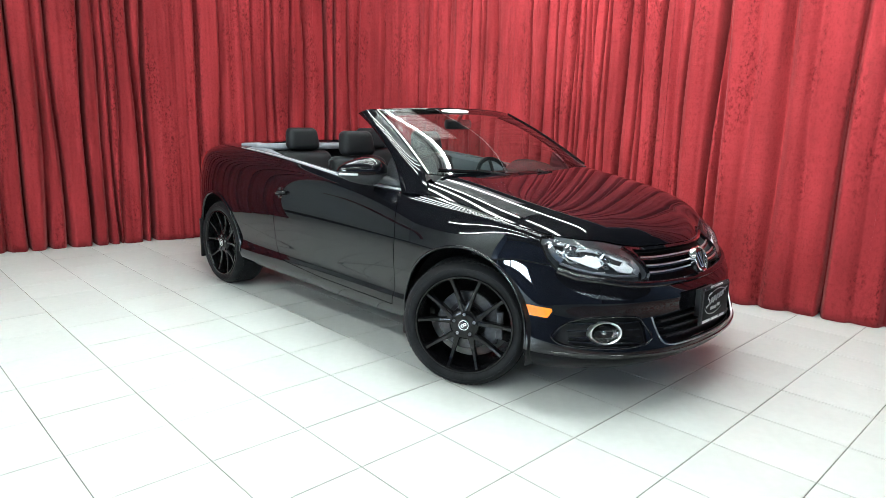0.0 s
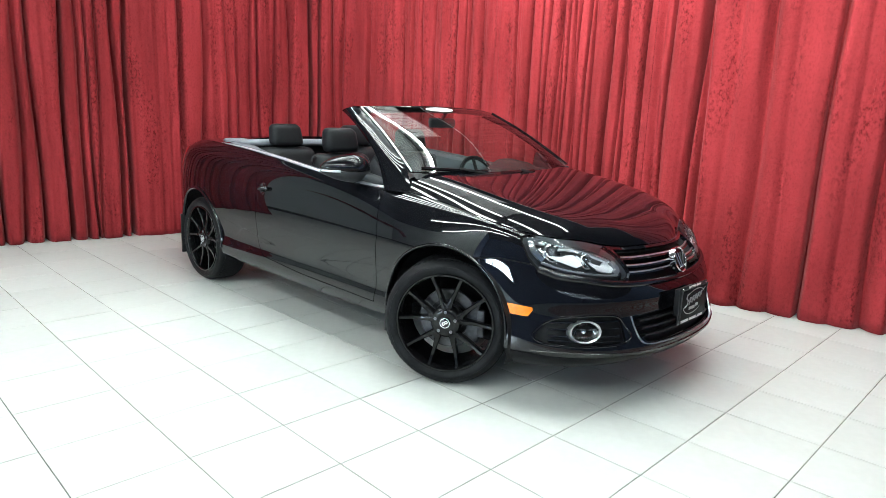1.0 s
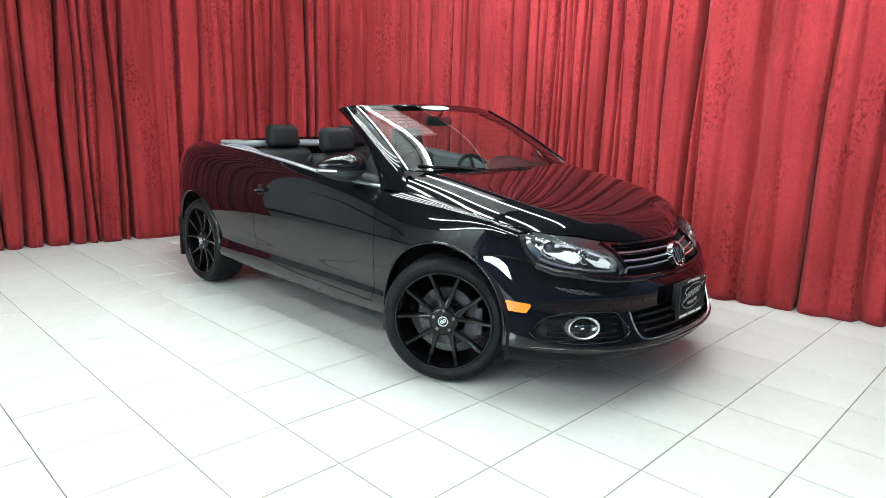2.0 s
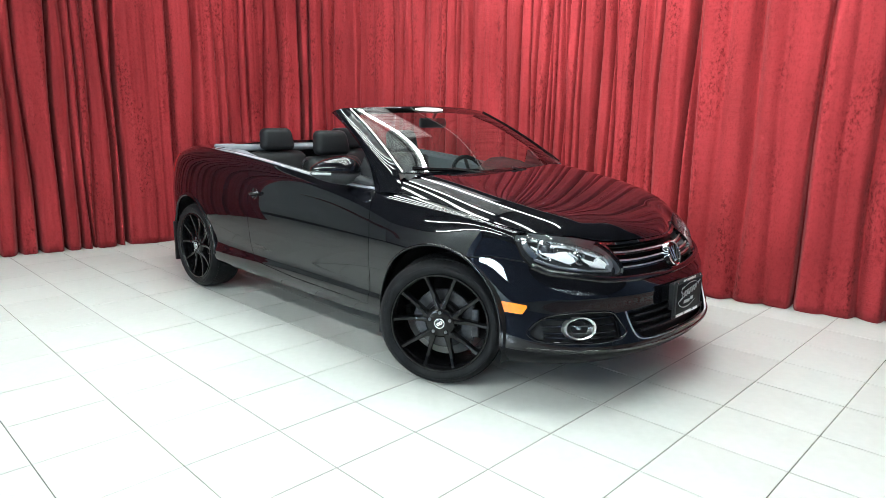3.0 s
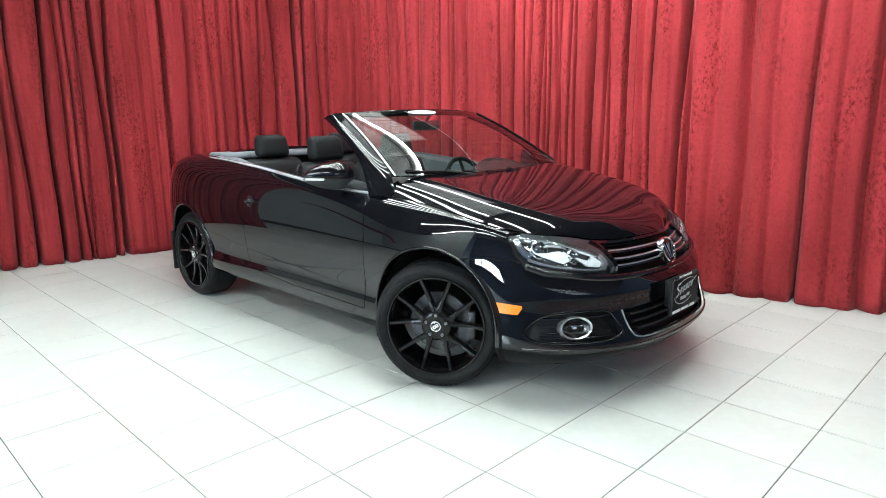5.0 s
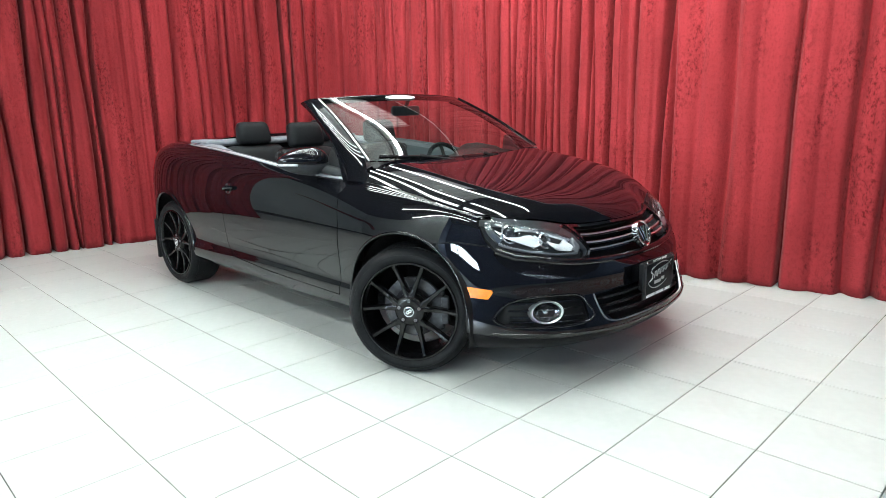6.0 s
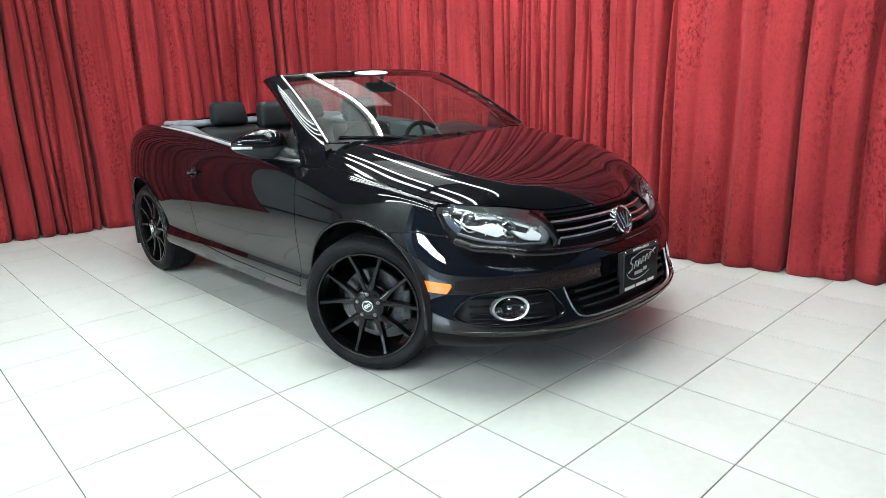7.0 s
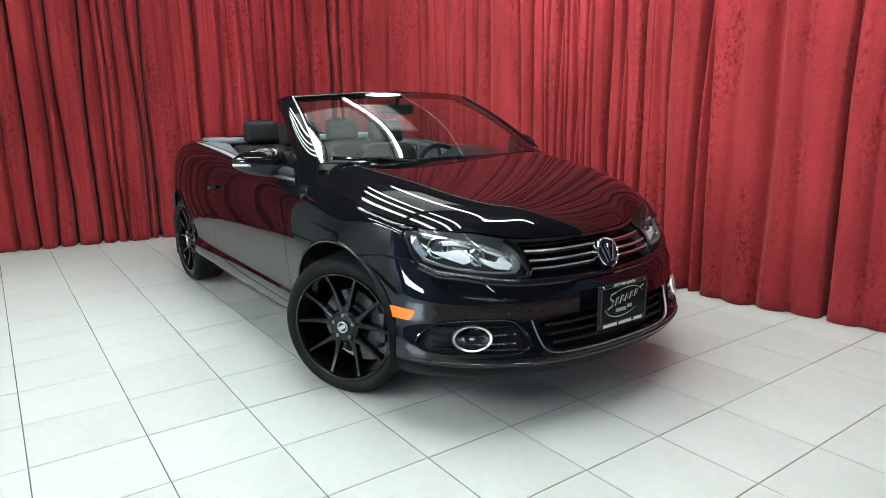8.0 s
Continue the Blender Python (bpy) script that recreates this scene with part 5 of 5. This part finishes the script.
# ---- cabin ----
for side in (-1, 1):
    belt = [edge(s)[0] * np.array([1, -1, 1]) for s in np.linspace(STATION[4] + 0.22, STATION[6] + 0.16, 60)]
    # near trim in the lit colour, far trim in plain cabin grey
    part("belt_trim", flip(tube(bmesh.new(), [Vector(p) + Vector((0, 0.004, 0.004)) for p in belt], [0.005 + 0.009 * min(1.0, k / 22) for k in range(60)], 10, flat=0.5), side), BELT if side < 0 else CABIN, car)
    bm = bmesh.new()
    prev = None
    for p in belt:
        ring = [bm.verts.new(Vector(p) + Vector(o)) for o in ((0, 0.008, -0.004), (0, 0.05, 0.004), (0, 0.10, -0.02), (0, 0.12, -0.08), (0, 0.11, -0.60))]
        if prev:
            for j in range(4):
                bm.faces.new((prev[j], prev[j + 1], ring[j + 1], ring[j]))
        prev = ring
    part("inner_door_trim", flip(bm, side), CABIN, car)
    # grey quarter trim beside the rear seats
    q = sheet_of(lambda u, w: Vector((-1.13 + 0.74 * u, -0.775 - 0.03 * u + (0.22 - 0.10 * u) * w, 1.052 - 0.055 * u + 0.012 * math.sin(math.pi * w) - 0.03 * w * u)), lin(0, 1, 20), lin(0, 1, 8))
    part("quarter_trim", flip(thicken(q, 0.02), side), TRIM, car, "grey leather-grained quarter trim")


def headrest(cx, cy, w, parent):
    bm = boxed((cx - 0.055, cy - w / 2, 1.035), (cx + 0.05, cy + w / 2, 1.20), 0.04, 4)
    for v in bm.verts:
        k = (v.co.z - 1.035) / 0.165
        v.co.y = cy + (v.co.y - cy) * (1.04 - 0.14 * k * k)
        v.co.x -= 0.03 * (k - 0.5)
    hr = part("headrest", bm, LEATHER, parent, "black leather headrest")
    for sy in (-0.06, 0.06):
        part("post", tube(bmesh.new(), [(cx - 0.01, cy + sy, 0.95), (cx, cy + sy, 1.05)], 0.007, 8), CHROME, hr)


def seat(cx, cy, w, lean):
    top = new("seat")
    top.parent = car
    top["label"] = "black leather seat"
    bm = boxed((cx - 0.06, cy - w / 2, 0.45), (cx + 0.09, cy + w / 2, 1.03), 0.06, 4)
    for v in bm.verts:
        k = (v.co.z - 0.45) / 0.55
        v.co.x -= lean * (k - 1)
        v.co.y = cy + (v.co.y - cy) * (1.0 - 0.22 * max(k - 0.55, 0))
    part("backrest", bm, LEATHER, top)
    part("cushion", boxed((cx + 0.10, cy - w / 2, 0.40), (cx + 0.62, cy + w / 2, 0.56), 0.06, 4), LEATHER, top)
    headrest(cx + 0.01, cy, 0.265, top)


for sy in (-0.335, 0.335):
    seat(-0.285, sy, 0.50, 0.18)
    seat(-0.965, sy, 0.52, 0.16)
for sy in (-1, 1):
    loop = [(-0.26 + 0.012 * math.cos(a), sy * (0.56 + 0.030 * math.cos(a)), 0.985 + 0.026 * math.sin(a)) for a in lin(0, 2 * math.pi, 17)]
    part("belt_guide", tube(bmesh.new(), loop, 0.006, 8), GREY_PLASTIC, car)
part("cabin_floor", boxed((-1.10, -0.74, 0.27), (0.95, 0.74, 0.30)), DASH, car, smooth=False)
part("bulkhead", boxed((-1.16, -0.66, 0.3), (-1.10, 0.66, 1.035), 0.02), DASH, car)
part("rear_shelf", boxed((-1.26, -0.70, 1.03), (-1.00, 0.70, 1.078), 0.02, 3), TRIM, car, "grey cover behind the rear seats")


def dash_point(u, w):
    y = -0.72 + 1.44 * u
    hump = math.exp(-((y - 0.35) / 0.17) ** 4)
    prof = [(0.98, 0.955), (0.85, 0.972), (0.72, 0.985 + 0.05 * hump), (0.60, 0.985 + 0.065 * hump), (0.55, 0.95 + 0.05 * hump), (0.57, 0.85), (0.62, 0.60), (0.7, 0.35)]
    i = min(int(w * 7), 6)
    f = w * 7 - i
    x = prof[i][0] + (prof[i + 1][0] - prof[i][0]) * f
    z = prof[i][1] + (prof[i + 1][1] - prof[i][1]) * f
    return Vector((x + 0.10 * (1 - abs(2 * u - 1) ** 2) * (1 - w), y, z))


part("dashboard", sheet_of(dash_point, lin(0, 1, 61), lin(0, 1, 29)), DASH, car, "dark soft-touch dashboard", angle=80)
sw = Matrix.Translation((0.43, 0.345, 0.865)) @ Matrix.Rotation(radians(66), 4, "Y")
bm = bmesh.new()
rings = []
for k in range(40):
    a = 2 * math.pi * k / 40
    rings.append([bm.verts.new(((0.185 + 0.015 * math.cos(b)) * math.cos(a), (0.185 + 0.015 * math.cos(b)) * math.sin(a), 0.015 * math.sin(b))) for b in lin(0, 2 * math.pi * 7 / 8, 8)])
for k in range(40):
    for j in range(8):
        a, b = rings[k], rings[(k + 1) % 40]
        bm.faces.new((a[j], a[(j + 1) % 8], b[(j + 1) % 8], b[j]))
bm.transform(sw)
wheel_part = part("steering_wheel", bm, LEATHER, car, "black leather steering wheel")
for a in (math.pi, math.pi / 2, -math.pi / 2):
    part("spoke", tube(bmesh.new(), [sw @ Vector((0.02 * math.cos(a), 0.02 * math.sin(a), 0.0)), sw @ Vector((0.18 * math.cos(a), 0.18 * math.sin(a), 0))], 0.016, 8, flat=0.6), SATIN if a == 0 else PLASTIC, wheel_part)
bm = lathe(bmesh.new(), [(0.0005, 0.03), (0.05, 0.028), (0.065, 0.01), (0.06, -0.03), (0.0005, -0.03)], "z", 24, closed=False)
bm.transform(sw)
part("hub", bm, PLASTIC, wheel_part)

# ---- floor pieces ----
def tile_mesh():
    h, b = (TILE_W - 0.0044) / 2, 0.0011
    vs = [(-h, -h, -0.012), (h, -h, -0.012), (h, h, -0.012), (-h, h, -0.012)]
    vs += [(-h, -h, -b), (h, -h, -b), (h, h, -b), (-h, h, -b)]
    k = h - b
    vs += [(-k, -k, 0), (k, -k, 0), (k, k, 0), (-k, k, 0)]
    fs = [(8, 9, 10, 11)]
    for a in (0, 4):
        fs += [(a + i, a + (i + 1) % 4, a + 4 + (i + 1) % 4, a + 4 + i) for i in range(4)]
    me = mesh_from("tile", vs, fs, smooth=False)
    me.materials.append(TILE)
    return me


floor = tagged(part("floor", boxed((-6.2, -7.2, -0.022), (FLOOR_END - 0.004, 2.6, -0.0024)), GROUT, smooth=False), "white ceramic tiled showroom floor with thin dirty joints", "floor", kind="structure")
one = tile_mesh()
rng = random.Random(5)
cells = []
for i in range(-19, 5):
    for j in range(-15, 10):
        cx, cy = TILE_X + (i + 0.5) * TILE_W, TILE_Y + (j + 0.5) * TILE_W
        cells.append((math.hypot(cx - 1.2, cy + 0.7), cx, cy))
cells.sort()
verts, faces = [], []
for k, (d, cx, cy) in enumerate(cells):
    dz, rz = rng.uniform(-0.0006, 0.0006), rng.uniform(-0.0012, 0.0012)
    if k < 300:
        ob = new("tile", one)
        ob.parent = floor
        ob.matrix_basis = Matrix.Translation((cx, cy, dz)) @ Matrix.Rotation(rz, 4, "Z")
    else:
        n0 = len(verts)
        verts += [(v.co.x + cx, v.co.y + cy, v.co.z + dz) for v in one.vertices]
        faces += [tuple(n0 + i for i in p.vertices) for p in one.polygons]
far = link("far_tiles", mesh_from("far_tiles", verts, faces, smooth=False), TILE, floor)
far["kind"] = "stuff"

# the older brick floor past the edge of the tiles, with a rough mortar strip between
old = tagged(part("brick_floor", boxed((FLOOR_END, -7.2, -0.05), (9.4, 2.6, -0.019)), MORTAR, smooth=False), "worn red brick floor smeared with grey mortar", "floor", kind="structure")
strip = sheet_of(lambda u, w: Vector((FLOOR_END + 0.001 + (0.075 + 0.02 * noise.noise(Vector((u * 40, 0, 3)))) * w, -3.2 + 5.6 * u, -0.006 - 0.010 * w + 0.004 * noise.noise(Vector((u * 60, w * 4, 1))))), lin(0, 1, 160), lin(0, 1, 6))
part("mortar_strip", strip, MORTAR, old)
bx, by = 0.205, 0.10
verts, faces = [], []
for i in range(28):
    for j in range(84):
        off = bx / 2 if j % 2 else 0.0
        x0 = FLOOR_END + 0.075 + i * (bx + 0.012) + off - (off if i == 0 else 0.0)
        x1 = FLOOR_END + 0.075 + i * (bx + 0.012) + off + bx
        y0 = -7.1 + j * (by + 0.012)
        z1 = -0.010 + rng.uniform(-0.003, 0.002)
        if y0 > 2.3:
            continue
        if i < 5 and -3.4 < y0 < 1.6:
            part("brick", boxed((x0, y0, -0.03), (x1, y0 + by, z1), 0.004, 1), BRICK, old, smooth=False)
            continue
        n0 = len(verts)
        for z, c in ((-0.03, 0.0), (z1 - 0.004, 0.0), (z1, 0.004)):
            verts += [(x0 + c, y0 + c, z), (x1 - c, y0 + c, z), (x1 - c, y0 + by - c, z), (x0 + c, y0 + by - c, z)]
        faces += [tuple(n0 + k for k in (8, 9, 10, 11))] + [(n0 + q + k, n0 + q + (k + 1) % 4, n0 + q + 4 + (k + 1) % 4, n0 + q + 4 + k) for q in (0, 4) for k in range(4)]
far = link("far_bricks", mesh_from("far_bricks", verts, faces, smooth=False), BRICK, old)
far["kind"] = "stuff"
